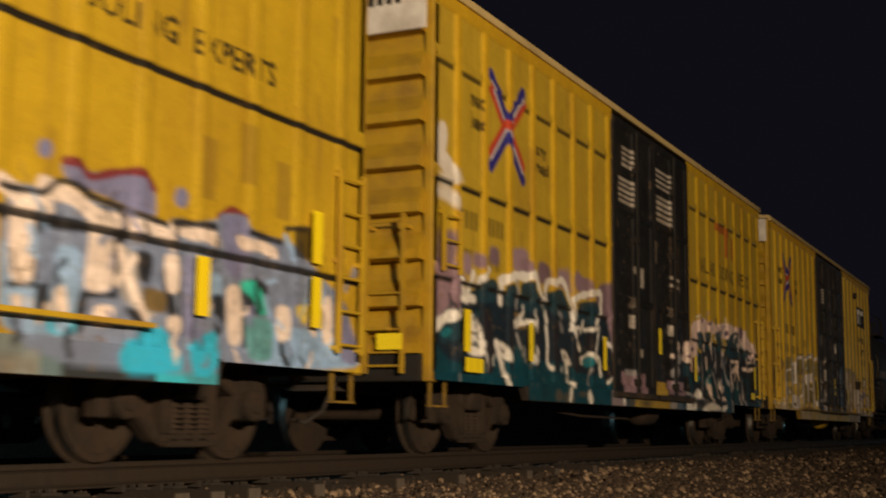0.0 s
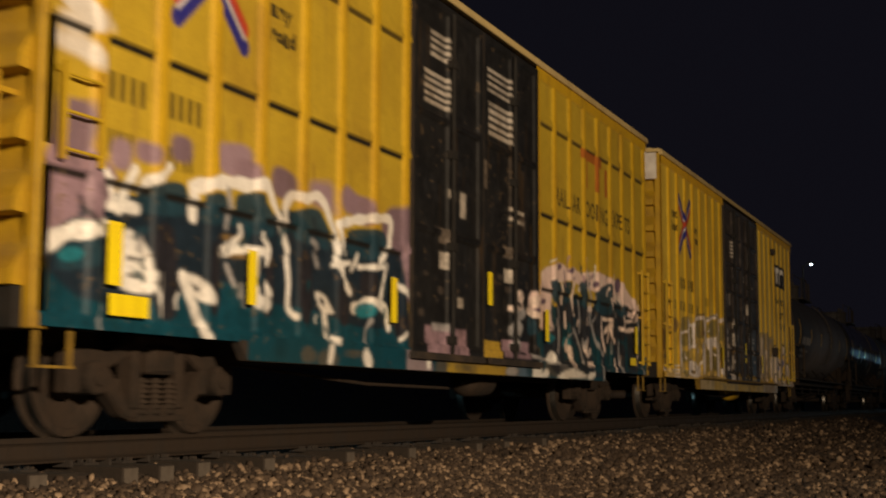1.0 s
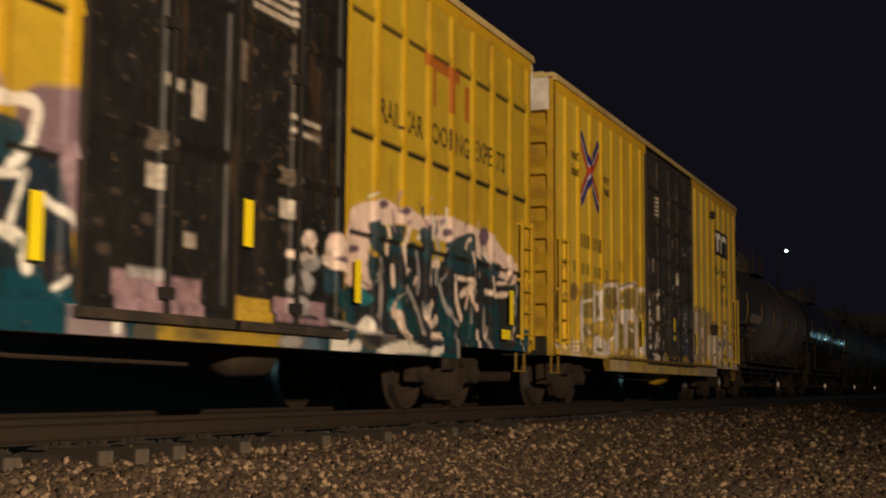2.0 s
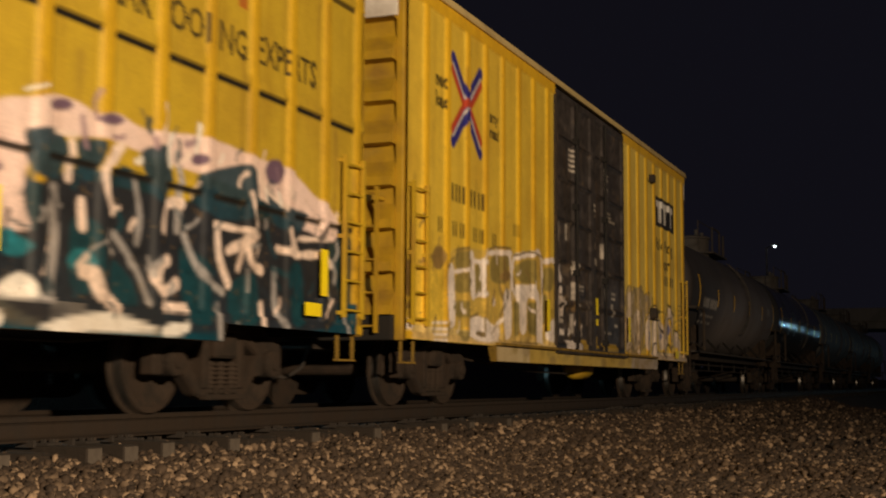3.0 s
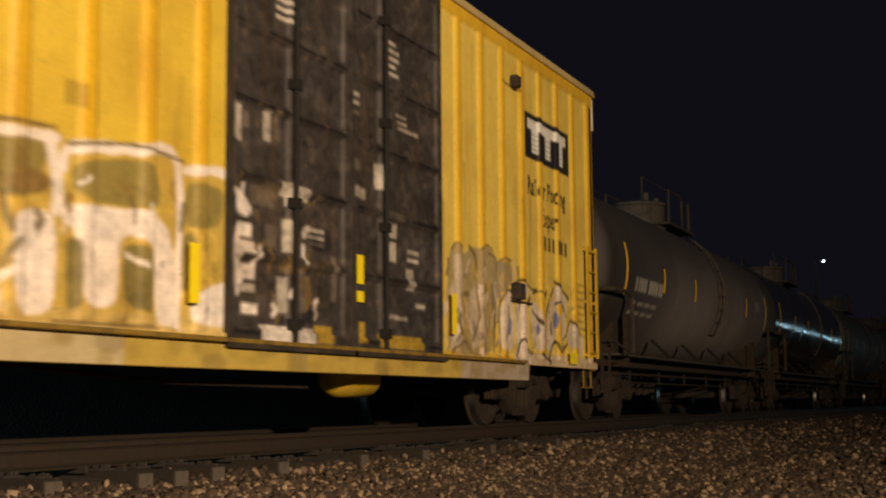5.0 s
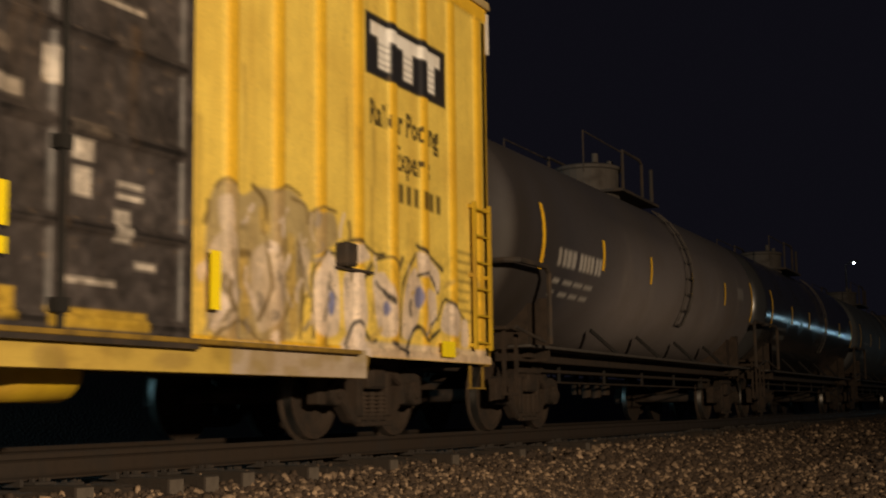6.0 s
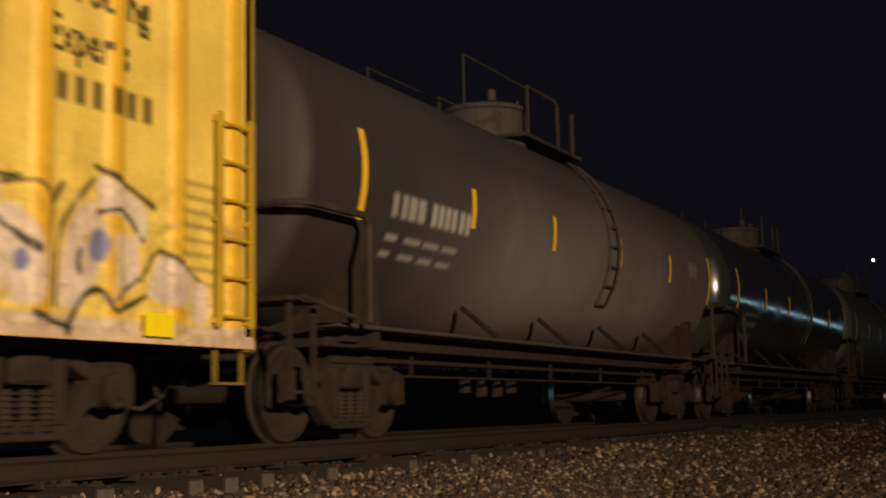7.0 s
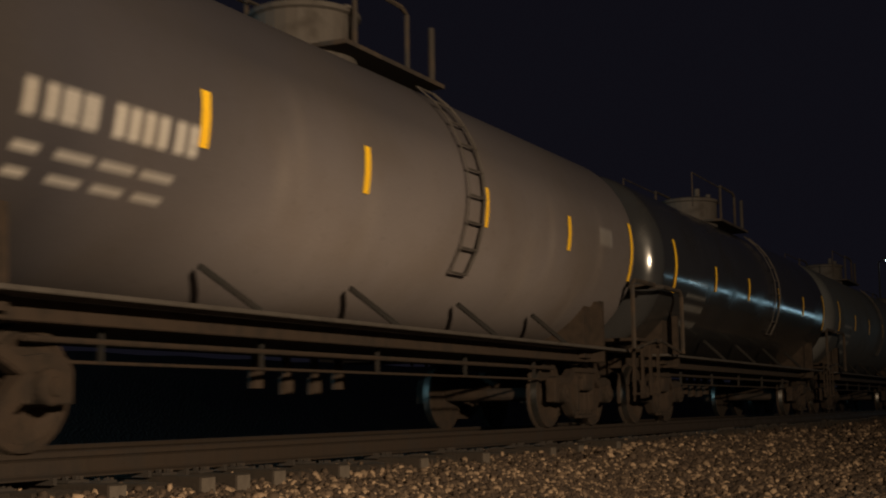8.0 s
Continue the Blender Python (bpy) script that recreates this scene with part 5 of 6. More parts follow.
def paint_silver_letters(s):
    """A grey scribble and pale outlined letters at the far end of the third car."""
    s.poly(((10.55, 1.38), (10.61, 1.95), (10.73, 2.14), (10.91, 2.16), (11.10, 2.05), (11.29, 2.17), (11.58, 2.18), (11.83, 2.24), (12.10, 2.14), (12.19, 2.05), (12.64, 2.14), (12.72, 1.84), (12.23, 1.68), (12.05, 1.47), (11.99, 0.93), (11.59, 0.86), (10.82, 0.85), (10.60, 0.91)), ASH, 0.72)
    s.poly(((10.60, 1.60), (10.91, 1.81), (11.01, 1.60), (10.98, 1.02), (10.75, 0.87), (10.61, 1.00)), PALE, 0.55)
    s.poly(((11.22, 1.62), (11.58, 1.76), (11.73, 1.49), (11.67, 1.06), (11.35, 0.90), (11.23, 1.22)), PALE, 0.55)
    s.poly(((10.73, 2.01), (10.91, 2.06), (10.95, 1.77), (10.77, 1.73)), PALE, 0.55)
    s.poly(((12.01, 1.76), (12.19, 1.73), (12.17, 1.38), (12.05, 1.28)), PALE, 0.55)
    s.poly(((11.03, 1.60), (11.18, 1.62), (11.21, 0.95), (11.08, 0.93)), STRAW, 0.8)
    s.poly(((11.77, 1.83), (11.92, 1.85), (11.98, 0.96), (11.82, 0.95)), STRAW, 0.8)
    s.poly(((11.33, 2.00), (11.49, 2.05), (11.53, 1.80), (11.37, 1.76)), STRAW, 0.8)
    s.brush(((10.71, 2.08), (10.84, 2.17), (10.98, 2.13)), 0.03, UMBER)
    s.brush(((11.58, 2.17), (11.79, 2.25), (12.02, 2.20)), 0.03, UMBER)
    s.brush(((11.87, 2.15), (12.10, 2.11), (12.15, 1.96)), 0.03, UMBER)
    s.brush(((12.19, 2.05), (12.37, 2.14), (12.66, 2.13)), 0.03, UMBER)
    s.brush(((11.25, 2.17), (11.43, 2.07), (11.46, 1.92)), 0.06, UMBER)
    s.brush(((10.82, 1.01), (10.96, 1.29), (10.92, 1.59)), 0.04, UMBER)
    s.brush(((11.34, 1.04), (11.54, 1.33), (11.46, 1.70)), 0.04, UMBER)
    s.brush(((12.01, 0.94), (12.06, 1.38), (11.99, 1.76)), 0.05, UMBER)
    s.brush(((10.62, 0.83), (11.04, 1.03), (11.35, 0.86)), 0.04, UMBER)
    s.poly(((12.24, 0.94), (12.23, 1.49), (12.42, 1.72), (12.64, 1.73), (12.72, 1.43), (12.72, 0.96)), PALE, 0.92)
    s.poly(((12.76, 1.59), (13.19, 1.63), (13.29, 1.16), (13.16, 0.94), (12.81, 0.97)), PALE, 0.92)
    s.poly(((13.01, 1.09), (13.25, 0.94), (13.35, 0.61), (12.56, 0.61), (12.71, 0.91)), PALE, 0.92)
    s.poly(((13.34, 1.59), (13.63, 1.67), (13.86, 1.41), (13.87, 1.01), (13.49, 0.99)), PALE, 0.92)
    s.poly(((13.97, 1.02), (14.07, 1.54), (14.32, 1.80), (14.48, 1.57), (14.39, 1.21), (14.18, 0.97)), PALE, 0.92)
    s.poly(((14.35, 1.98), (14.93, 1.79), (14.91, 1.48), (14.65, 1.69), (14.38, 1.67)), PALE, 0.92)
    s.poly(((14.89, 1.12), (15.03, 1.44), (15.25, 1.45), (15.48, 1.28), (15.40, 1.06)), PALE, 0.92)
    s.poly(((15.46, 1.28), (15.65, 1.29), (15.67, 0.97), (15.45, 0.96)), PALE, 0.92)
    s.poly(((14.51, 1.58), (14.81, 1.54), (14.85, 1.25), (14.59, 1.06)), PALE, 0.92)
    s.poly(((12.76, 1.82), (13.17, 1.89), (13.39, 1.75), (12.76, 1.63)), PALE, 0.92)
    s.brush(((12.24, 0.94), (12.22, 1.49), (12.42, 1.73), (12.65, 1.73)), 0.035, JET)
    s.brush(((12.76, 1.84), (13.07, 1.91), (13.45, 1.81), (13.63, 1.83)), 0.035, JET)
    s.brush(((13.44, 1.76), (13.78, 1.81), (13.93, 1.64), (13.89, 1.01)), 0.03, JET)
    s.brush(((13.97, 1.02), (14.02, 1.54), (14.34, 1.91)), 0.035, JET)
    s.brush(((14.35, 2.00), (14.68, 1.91), (14.99, 1.79)), 0.045, JET)
    s.brush(((14.38, 1.68), (14.64, 1.72), (14.87, 1.53)), 0.035, JET)
    s.brush(((14.85, 1.24), (15.03, 1.47), (15.27, 1.42), (15.55, 1.29)), 0.035, JET)
    s.brush(((12.76, 0.81), (12.96, 1.08), (13.08, 1.12), (13.29, 0.97), (13.44, 0.96)), 0.045, JET)
    s.brush(((14.06, 0.83), (14.25, 1.09), (14.43, 1.14), (14.56, 1.00), (14.90, 1.13)), 0.045, JET)
    s.brush(((13.61, 1.45), (13.79, 1.37)), 0.06, JET)
    s.brush(((13.77, 0.95), (14.06, 0.87)), 0.05, JET)
    s.brush(((14.50, 1.05), (14.82, 1.25)), 0.03, JET)
    s.brush(((12.37, 1.10), (12.51, 1.41), (12.64, 1.32)), 0.03, JET)
    s.poly(((14.50, 1.46), (14.44, 1.34), (14.33, 1.33), (14.28, 1.44), (14.34, 1.56), (14.45, 1.57)), PERI)
    s.poly(((12.64, 1.27), (12.60, 1.16), (12.52, 1.15), (12.49, 1.26), (12.52, 1.37), (12.60, 1.38)), PERI)
    s.poly(((13.74, 1.29), (13.70, 1.22), (13.62, 1.21), (13.58, 1.28), (13.62, 1.36), (13.70, 1.36)), PERI)
    flecks(s, 10.5, 13.0, 0.85, 2.0, 60, 37, (ASH, PALE, UMBER, PALE)), flecks(s, 13.0, 16.0, 0.85, 1.7, 20, 38, (JET, PALE, STRAW))


def paint_door_scrawl(s):
    """Faded tan and cream spray over the lower half of a door leaf."""
    s.poly(((6.03, 2.19), (6.83, 2.31), (7.57, 2.29), (7.84, 2.03), (7.91, 1.28), (7.26, 1.10), (6.13, 0.98)), (0.085, 0.066, 0.055), 0.55)
    s.poly(((7.11, 1.54), (7.33, 1.55), (7.43, 1.17), (7.26, 1.13)), TAN)
    s.poly(((6.36, 2.18), (6.77, 2.24), (6.79, 2.10), (6.38, 2.04)), TAN, 0.7)
    s.poly(((6.00, 2.12), (6.14, 2.13), (6.43, 1.93), (6.15, 1.88)), CREAM, 0.75)
    s.poly(((6.01, 1.75), (6.15, 1.77), (6.18, 1.21), (6.04, 1.20)), CREAM, 0.6)
    s.poly(((7.36, 1.96), (7.76, 1.95), (7.77, 1.71), (7.39, 1.71)), SOOT, 0.8)
    s.poly(((6.86, 1.61), (7.08, 1.62), (7.02, 1.45), (6.80, 1.47)), TAN, 0.6)
    flecks(s, 6.0, 7.6, 0.95, 2.2, 44, 39, (CREAM, TAN, SOOT, UMBER, SOOT))


# --- first yellow car: only its far third stays in view
CAR_A = box_car("box_car", -5.45, 16.31, "yellow ribbed steel box car with blue and white graffiti")
a1 = Sheet(0, 11.0, SILL, EAVE, 0.12, YELLOW)
a1.mesh("side_wall", CAR_A, "painted", 0, HALF)
s = Sheet(11.0, 16.31, SILL, EAVE, 0.02, YELLOW)
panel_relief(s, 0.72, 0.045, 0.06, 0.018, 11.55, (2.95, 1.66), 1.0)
grime(s, 3)
s.word("POOLING", 0.29, 12.05, 3.18, INK, end=13.35), s.word("EXPERTS", 0.29, 13.55, 3.18, INK, end=14.73)
for k in range(3):
    s.bars(13.7 + 0.55 * k, 2.05 + 0.22 * (k % 2), 1, 0.22, 0.5, 0.1, (0.25, 0.15, 0.03), 0.5)
paint_blue_letters(s)
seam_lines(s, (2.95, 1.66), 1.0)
s.scuff(81, 0.30, 2.1), s.scuff(84, 0.08)
s.mesh("side_wall", CAR_A, "painted", 0, HALF, label="yellow steel side with blue and white spray-painted letters")
deep_sill(CAR_A, 3.0, 14.05, 0.60, (0.16, 0.26, 0.32), ((11.0, 12.0, (0.30, 0.36, 0.38)), (12.2, 13.2, (0.03, 0.035, 0.045)), (13.2, 14.0, (0.05, 0.62, 0.85))), 3, paint_blue_letters, "dark")
part("sill_flange", box(HALF + 0.03, HALF + 0.11, 9.0, 13.1, 0.98, 1.02, 0.004), "yellow", CAR_A)
reflectors(CAR_A, ((13.60, 1.12, 1.58, 0.17), (15.29, 1.72, 2.19, 0.16), (15.29, 1.15, 1.60, 0.16)))

# --- second yellow car: teal graffiti, black double doors
CAR_B = box_car("box_car", 12.43, 16.35, "yellow panelled box car with black doors and teal and white graffiti")
s = Sheet(0, 16.35, SILL, EAVE, 0.02, (0.54, 0.375, 0.030))
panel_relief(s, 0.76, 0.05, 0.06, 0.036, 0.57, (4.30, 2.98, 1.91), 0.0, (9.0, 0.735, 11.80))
s.fill(s.ribs, (0.64, 0.385, 0.008), 0.7)
grime(s, 5)
spray(s, ((0.22, 3.42, 0.22, 0.30), (0.28, 3.2, 0.34, 0.26), (0.34, 3.0, 0.46, 0.22), (0.30, 2.82, 0.40, 0.16)), (0.82, 0.78, 0.72), 17, 0.3, 2.0)
logo_cross(s, 2.03, 3.92)
s.word("next", 0.24, 0.95, 3.98, INK, 0.9), s.word("load", 0.24, 0.95, 3.72, INK, 0.9)
s.word("any", 0.22, 2.97, 3.80, INK, end=3.36), s.word("road", 0.22, 2.97, 3.56, INK, end=3.42)
for u in (0.70, 0.95, 1.46, 1.71):
    s.bars(u, 2.52, 2, 0.06, 0.21, 0.06, INK, 0.85)
for u in (0.70, 0.86, 1.45, 1.66):
    s.bars(u, 2.12, 2, 0.045, 0.17, 0.04, INK, 0.75)
s.rect(12.4, 13.55, 4.12, 4.27, (0.42, 0.10, 0.02), 0.85)
s.bars(12.6, 3.68, 3, 0.16, 0.46, 0.40, (0.42, 0.10, 0.02), 0.85)
s.word("RAILCAR", 0.38, 11.15, 3.20, INK, end=12.36), s.word("POOLING", 0.38, 12.46, 3.21, INK, end=13.88), s.word("EXPERTS", 0.38, 14.05, 3.24, INK, end=15.25)
B_LILAC = [(0.27, 1.77, 0.73, 0.81), (0.42, 1.65, 0.80, 0.90), (0.30, 2.25, 0.40, 0.50), (0.86, 2.12, 0.28, 0.26), (1.19, 2.18, 0.34, 0.17), (1.64, 2.3, 0.37, 0.25), (2.37, 2.32, 0.54, 0.33), (2.65, 2.3, 0.37, 0.2), (3.31, 2.27, 0.48, 0.28), (4.01, 2.26, 0.61, 0.33), (4.74, 2.27, 0.68, 0.28), (5.7, 2.09, 0.87, 0.67), (6.15, 1.68, 0.62, 0.68), (0.05, 1.47, 0.31, 0.42)]

spray(s, B_LILAC, ((0.36, 0.25, 0.31), (0.30, 0.20, 0.25), (0.22, 0.15, 0.19)), 60)
s.fill(s.inside(np.maximum(s.z - 1.92 + 0.5 * np.clip((0.85 - s.u) / 0.25, 0, 1) - s.wobble(14, 1.3, 0.08), s.u - 5.95 - 0.25 * (1.2 - s.z))) * (s.u > 0.05), (0.012, 0.024, 0.040))
s.fill(s.inside(np.maximum(s.z - 1.12 - s.wobble(15, 1.0, 0.08), s.u - 6.1)), (0.004, 0.056, 0.088))
paint_teal_letters(s)
s.fill(s.inside(np.maximum(np.maximum(s.z - 1.86 - s.wobble(24, 1.1, 0.10), 10.3 - s.u), s.u - 16.1)), (0.010, 0.035, 0.045))
s.fill(s.inside(np.maximum(np.maximum(s.z - 1.10 - s.wobble(25, 1.0, 0.10), 10.3 - s.u), s.u - 16.2)), (0.005, 0.055, 0.088))
paint_pink_letters(s)
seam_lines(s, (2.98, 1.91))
s.scuff(82, 0.30, 2.2), s.scuff(85, 0.08)
s.mesh("side_wall", CAR_B, "painted", 0, HALF, lambda u, z: (u < 6.0) | (u > 10.25), "yellow panelled steel side with teal, white and lilac graffiti")
deep_sill(CAR_B, 2.5, 13.6, 0.63, (0.004, 0.056, 0.088), ((5.9, 6.6, (0.30, 0.24, 0.27)), (7.0, 9.0, (0.42, 0.28, 0.03)), (9.2, 9.9, (0.10, 0.16, 0.24)), (10.0, 10.4, WHITE), (11.2, 11.6, WHITE)), 4, lambda face: (paint_teal_letters(face), paint_pink_letters(face)), "dark")
reflectors(CAR_B, ((0.64, 1.12, 1.59, 0.17), (2.56, 1.11, 1.58, 0.14), (5.41, 1.12, 1.60, 0.14), (8.22, 1.50, 1.92, 0.15), (10.45, 1.14, 1.59, 0.14), (15.28, 1.14, 1.61, 0.15)))
reflectors(CAR_B, ((0.67, 0.90, 1.06, 0.48), (14.95, 0.93, 1.06, 0.34)), HALF + 0.077)


def plug_door(car, y0, y1, seed, columns, rows, stencils, tone=(0.050, 0.043, 0.042), over=None, under=None):
    """A black sliding plug door: framed panels, locking bars and white stencilled marks."""
    s = Sheet(y0, y1, SILL + 0.02, EAVE - 0.12, 0.02, tone)
    d = np.full(s.u.shape, 0.05)
    w = y1 - y0
    edges = [y0 + w * k for k in columns]
    step = (EAVE - SILL - 0.30) / rows
    for a, b in zip(edges, edges[1:]):
        for j in range(rows):
            c = SILL + 0.14 + step * j
            inner = np.minimum(np.minimum(s.u - a - 0.04, b - 0.04 - s.u), np.minimum(s.z - c, c + step - 0.05 - s.z))
            d -= 0.04 * np.clip(inner / 0.03, 0, 1)
            s.fill(trapezoid(s.z - c + 0.025, 0.012, 0.012) * ((s.u > a) & (s.u < b)), (0.006, 0.005, 0.005), 0.8)
    s.depth[:] = d
    rs = np.random.RandomState(seed)
    s.fill(np.clip(s.wobble(seed, 0.8, 0.5) + s.wobble(seed + 1, 0.25, 0.4), 0, 1), tuple(2.2 * k for k in tone), 0.5)
    if under:
        under(s)
    for a, b, z0, z1, c in stencils:
        s.rect(a, b, z0, z1, c, rs.uniform(0.7, 0.95))
    for _ in range(26):
        u, z, q = rs.uniform(y0, y1), rs.uniform(0.9, 3.2), rs.uniform(0.02, 0.06)
        s.fill(s.inside(s.blob(u, z, q * 2, q, rs.randint(99), 2.2, 0, 0.4)), (0.14, 0.11, 0.09) if rs.rand() < 0.5 else tone, 0.45)
    for k in range(5 if rows > 3 else 0):
        s.rect(y0 + 0.36 * w, y0 + (0.36 + rs.uniform(0.12, 0.18)) * w, 4.12 - 0.085 * k, 4.16 - 0.085 * k, CHALK, 0.85)
    if over:
        over(s)
    grime(s, seed, 0.25)
    s.scuff(seed + 90, 0.45)
    door = s.mesh("door", car, "black", 0, HALF, label="black steel plug door with white stencils")
    part("door_edge", box(HALF - 0.08, HALF + 0.05, y0 - 0.004, y0 + 0.03, SILL + 0.02, EAVE - 0.12), "dark", door)
    bm = bmesh.new()
    for k in columns[1:-1]:
        u = y0 + (y1 - y0) * k
        add_rod(bm, (HALF + 0.09, u, SILL + 0.05), (HALF + 0.09, u, EAVE - 0.2), 0.025, 6)
        for z in (1.0, 2.1, 3.2, 4.3):
            add_box(bm, HALF + 0.02, HALF + 0.12, u - 0.06, u + 0.06, z - 0.05, z + 0.05)
    part("locking_bar", bm, "soot", door)
    bm = box(HALF + 0.03, HALF + 0.10, y0 - 0.04, y1 + 0.04, SILL - 0.03, SILL + 0.05)
    part("door_track", bm, "dark", car)
    return door


CHALK, DIM, BASE = (0.60, 0.54, 0.47), (0.17, 0.14, 0.115), (0.55, 0.36, 0.04)
plug_door(CAR_B, 6.0, 8.12, 5, (0.04, 0.50, 0.96), 3,
        ((6.55, 7.16, 4.57, 4.62, CHALK), (6.55, 7.16, 4.49, 4.53, CHALK), (6.55, 7.16, 4.40, 4.45, CHALK), (6.55, 7.16, 4.31, 4.36, CHALK), (6.38, 7.23, 4.07, 4.12, CHALK), (6.38, 7.23, 3.99, 4.03, CHALK),
         (6.38, 7.24, 3.90, 3.95, CHALK), (6.38, 7.24, 3.82, 3.86, CHALK), (6.38, 7.24, 3.73, 3.78, CHALK), (7.02, 7.32, 2.69, 2.79, CHALK), (7.46, 7.64, 2.51, 2.82, CHALK), (6.81, 7.21, 2.13, 2.31, DIM),
         (6.83, 7.03, 1.83, 2.03, CHALK), (7.38, 7.56, 1.41, 1.53, CHALK), (6.43, 7.65, 0.83, 1.15, MAUVE), (6.62, 7.12, 1.10, 1.19, MIST)), (0.011, 0.011, 0.012))
plug_door(CAR_B, 8.13, 10.25, 6, (0.04, 0.50, 0.96), 3,
        ((8.37, 9.30, 4.56, 4.60, CHALK), (8.37, 9.30, 4.47, 4.51, CHALK), (8.37, 9.30, 4.38, 4.42, CHALK), (8.37, 9.30, 4.29, 4.33, CHALK), (8.41, 9.39, 4.11, 4.16, CHALK), (8.41, 9.39, 4.01, 4.07, CHALK),
         (8.41, 9.39, 3.92, 3.97, CHALK), (8.41, 9.38, 3.82, 3.87, CHALK), (8.41, 9.38, 3.72, 3.78, CHALK), (8.92, 9.35, 2.18, 2.33, DIM), (8.96, 9.20, 1.85, 2.03, CHALK), (9.13, 9.74, 2.82, 2.87, CHALK),
         (9.13, 9.74, 2.69, 2.74, CHALK), (8.13, 8.29, 2.98, 3.34, DIM), (7.83, 8.81, 0.84, 1.06, BASE), (8.87, 9.90, 0.87, 1.10, MAUVE)), (0.011, 0.011, 0.012), paint_pink_letters)

# --- third yellow car: cream block letters, black doors
CAR_C = box_car("box_car", 29.95, 16.25, "yellow ribbed box car with black doors and faded cream graffiti")
s = Sheet(0, 16.25, SILL, EAVE, 0.02, (0.80, 0.56, 0.060))
s.rect(8.0, 16.3, SILL, EAVE, (0.88, 0.655, 0.13))
panel_relief(s, 0.71, 0.055, 0.055, 0.036, 0.62, (), 0.0, (9.0, 0.725, 10.92))
s.fill(s.ribs, (0.82, 0.48, 0.012), 0.8)
s.rect(12.35, 13.05, 4.46, 4.49, INK, 0.8), s.rect(13.0, 16.2, 4.88, 4.90, INK, 0.35)
grime(s, 9)
logo_cross(s, 2.05, 3.92)
s.word("next", 0.24, 0.95, 4.0, INK, 0.9), s.word("load", 0.24, 0.95, 3.74, INK, 0.9)
s.word("any", 0.22, 2.93, 3.90, INK, end=3.28), s.word("road", 0.22, 2.93, 3.67, INK, end=3.30)
for u in (1.51, 1.76, 2.18, 2.48):
    s.bars(u, 2.60, 2, 0.06, 0.23, 0.07, INK, 0.95)
for u in (1.05, 1.55, 1.80, 2.30, 2.52, 3.06):
    s.bars(u, 2.15, 2, 0.045, 0.19, 0.05, INK, 0.9)
s.rect(3.92, 4.14, 2.40, 2.58, INK, 0.35)
s.rect(13.25, 15.12, 3.62, 4.26, (0.02, 0.02, 0.025))
s.rect(13.36, 14.98, 4.04, 4.18, WHITE)
for k in (0, 0.56, 1.10):
    s.rect(13.52 + k, 13.74 + k, 3.72, 4.10, WHITE)
for k in range(4):
    s.rect(13.45, 14.90, 3.76 + 0.07 * k, 3.775 + 0.07 * k, (0.02, 0.02, 0.025), 0.6)
s.word("Railcar Pooling", 0.36, 13.32, 3.12, INK, 0.74)
s.word("Experts", 0.36, 13.85, 2.74, INK, 0.76)
s.bars(13.95, 2.40, 6, 0.11, 0.2, 0.07, INK, 0.8)
for k in range(9):
    s.rect(15.3, 15.3 + 0.5 - 0.06 * (k % 3), 2.02 - 0.11 * k, 2.06 - 0.11 * k, INK, 0.45)
s.rect(0.2, 6.0, SILL, 0.97, (0.66, 0.53, 0.30), 0.6)
paint_cream_letters(s)
s.rect(13.0, 16.25, SILL, 0.95, (0.62, 0.52, 0.44), 0.8)
paint_silver_letters(s)
s.scuff(83, 0.26, 2.1), s.scuff(86, 0.07)
s.mesh("side_wall", CAR_C, "painted", 0, HALF, lambda u, z: (u < 5.95) | (u > 10.35), "yellow ribbed steel side with faded cream and silver graffiti")
deep_sill(CAR_C, 3.0, 13.25, 0.58, (0.58, 0.42, 0.09), ((3.1, 4.6, (0.60, 0.50, 0.30)), (10.9, 13.2, (0.50, 0.42, 0.34)), (7.0, 7.3, (0.4, 0.3, 0.1))), 5)
reflectors(CAR_C, ((5.35, 1.09, 1.57, 0.14), (8.19, 1.47, 1.76, 0.14), (8.19, 1.29, 1.40, 0.14), (10.54, 1.08, 1.55, 0.14), (14.80, 0.84, 1.01, 0.34)))
part("sill_ledge", box(HALF + 0.03, HALF + 0.11, 3.1, 12.95, 0.80, 0.84, 0.006), "worn_yellow", CAR_C, "grimy ledge along the side sill")
part("vent_box", box(HALF, HALF + 0.12, 12.68, 12.84, 4.45, 4.62, 0.02), "dark", CAR_C)
bm = box(HALF, HALF + 0.14, 12.62, 12.84, 1.62, 1.84, 0.02)
add_box(bm, HALF, HALF + 0.06, 12.62, 13.30, 1.595, 1.62, 0.004)
part("jack_pad", bm, "dark", CAR_C)
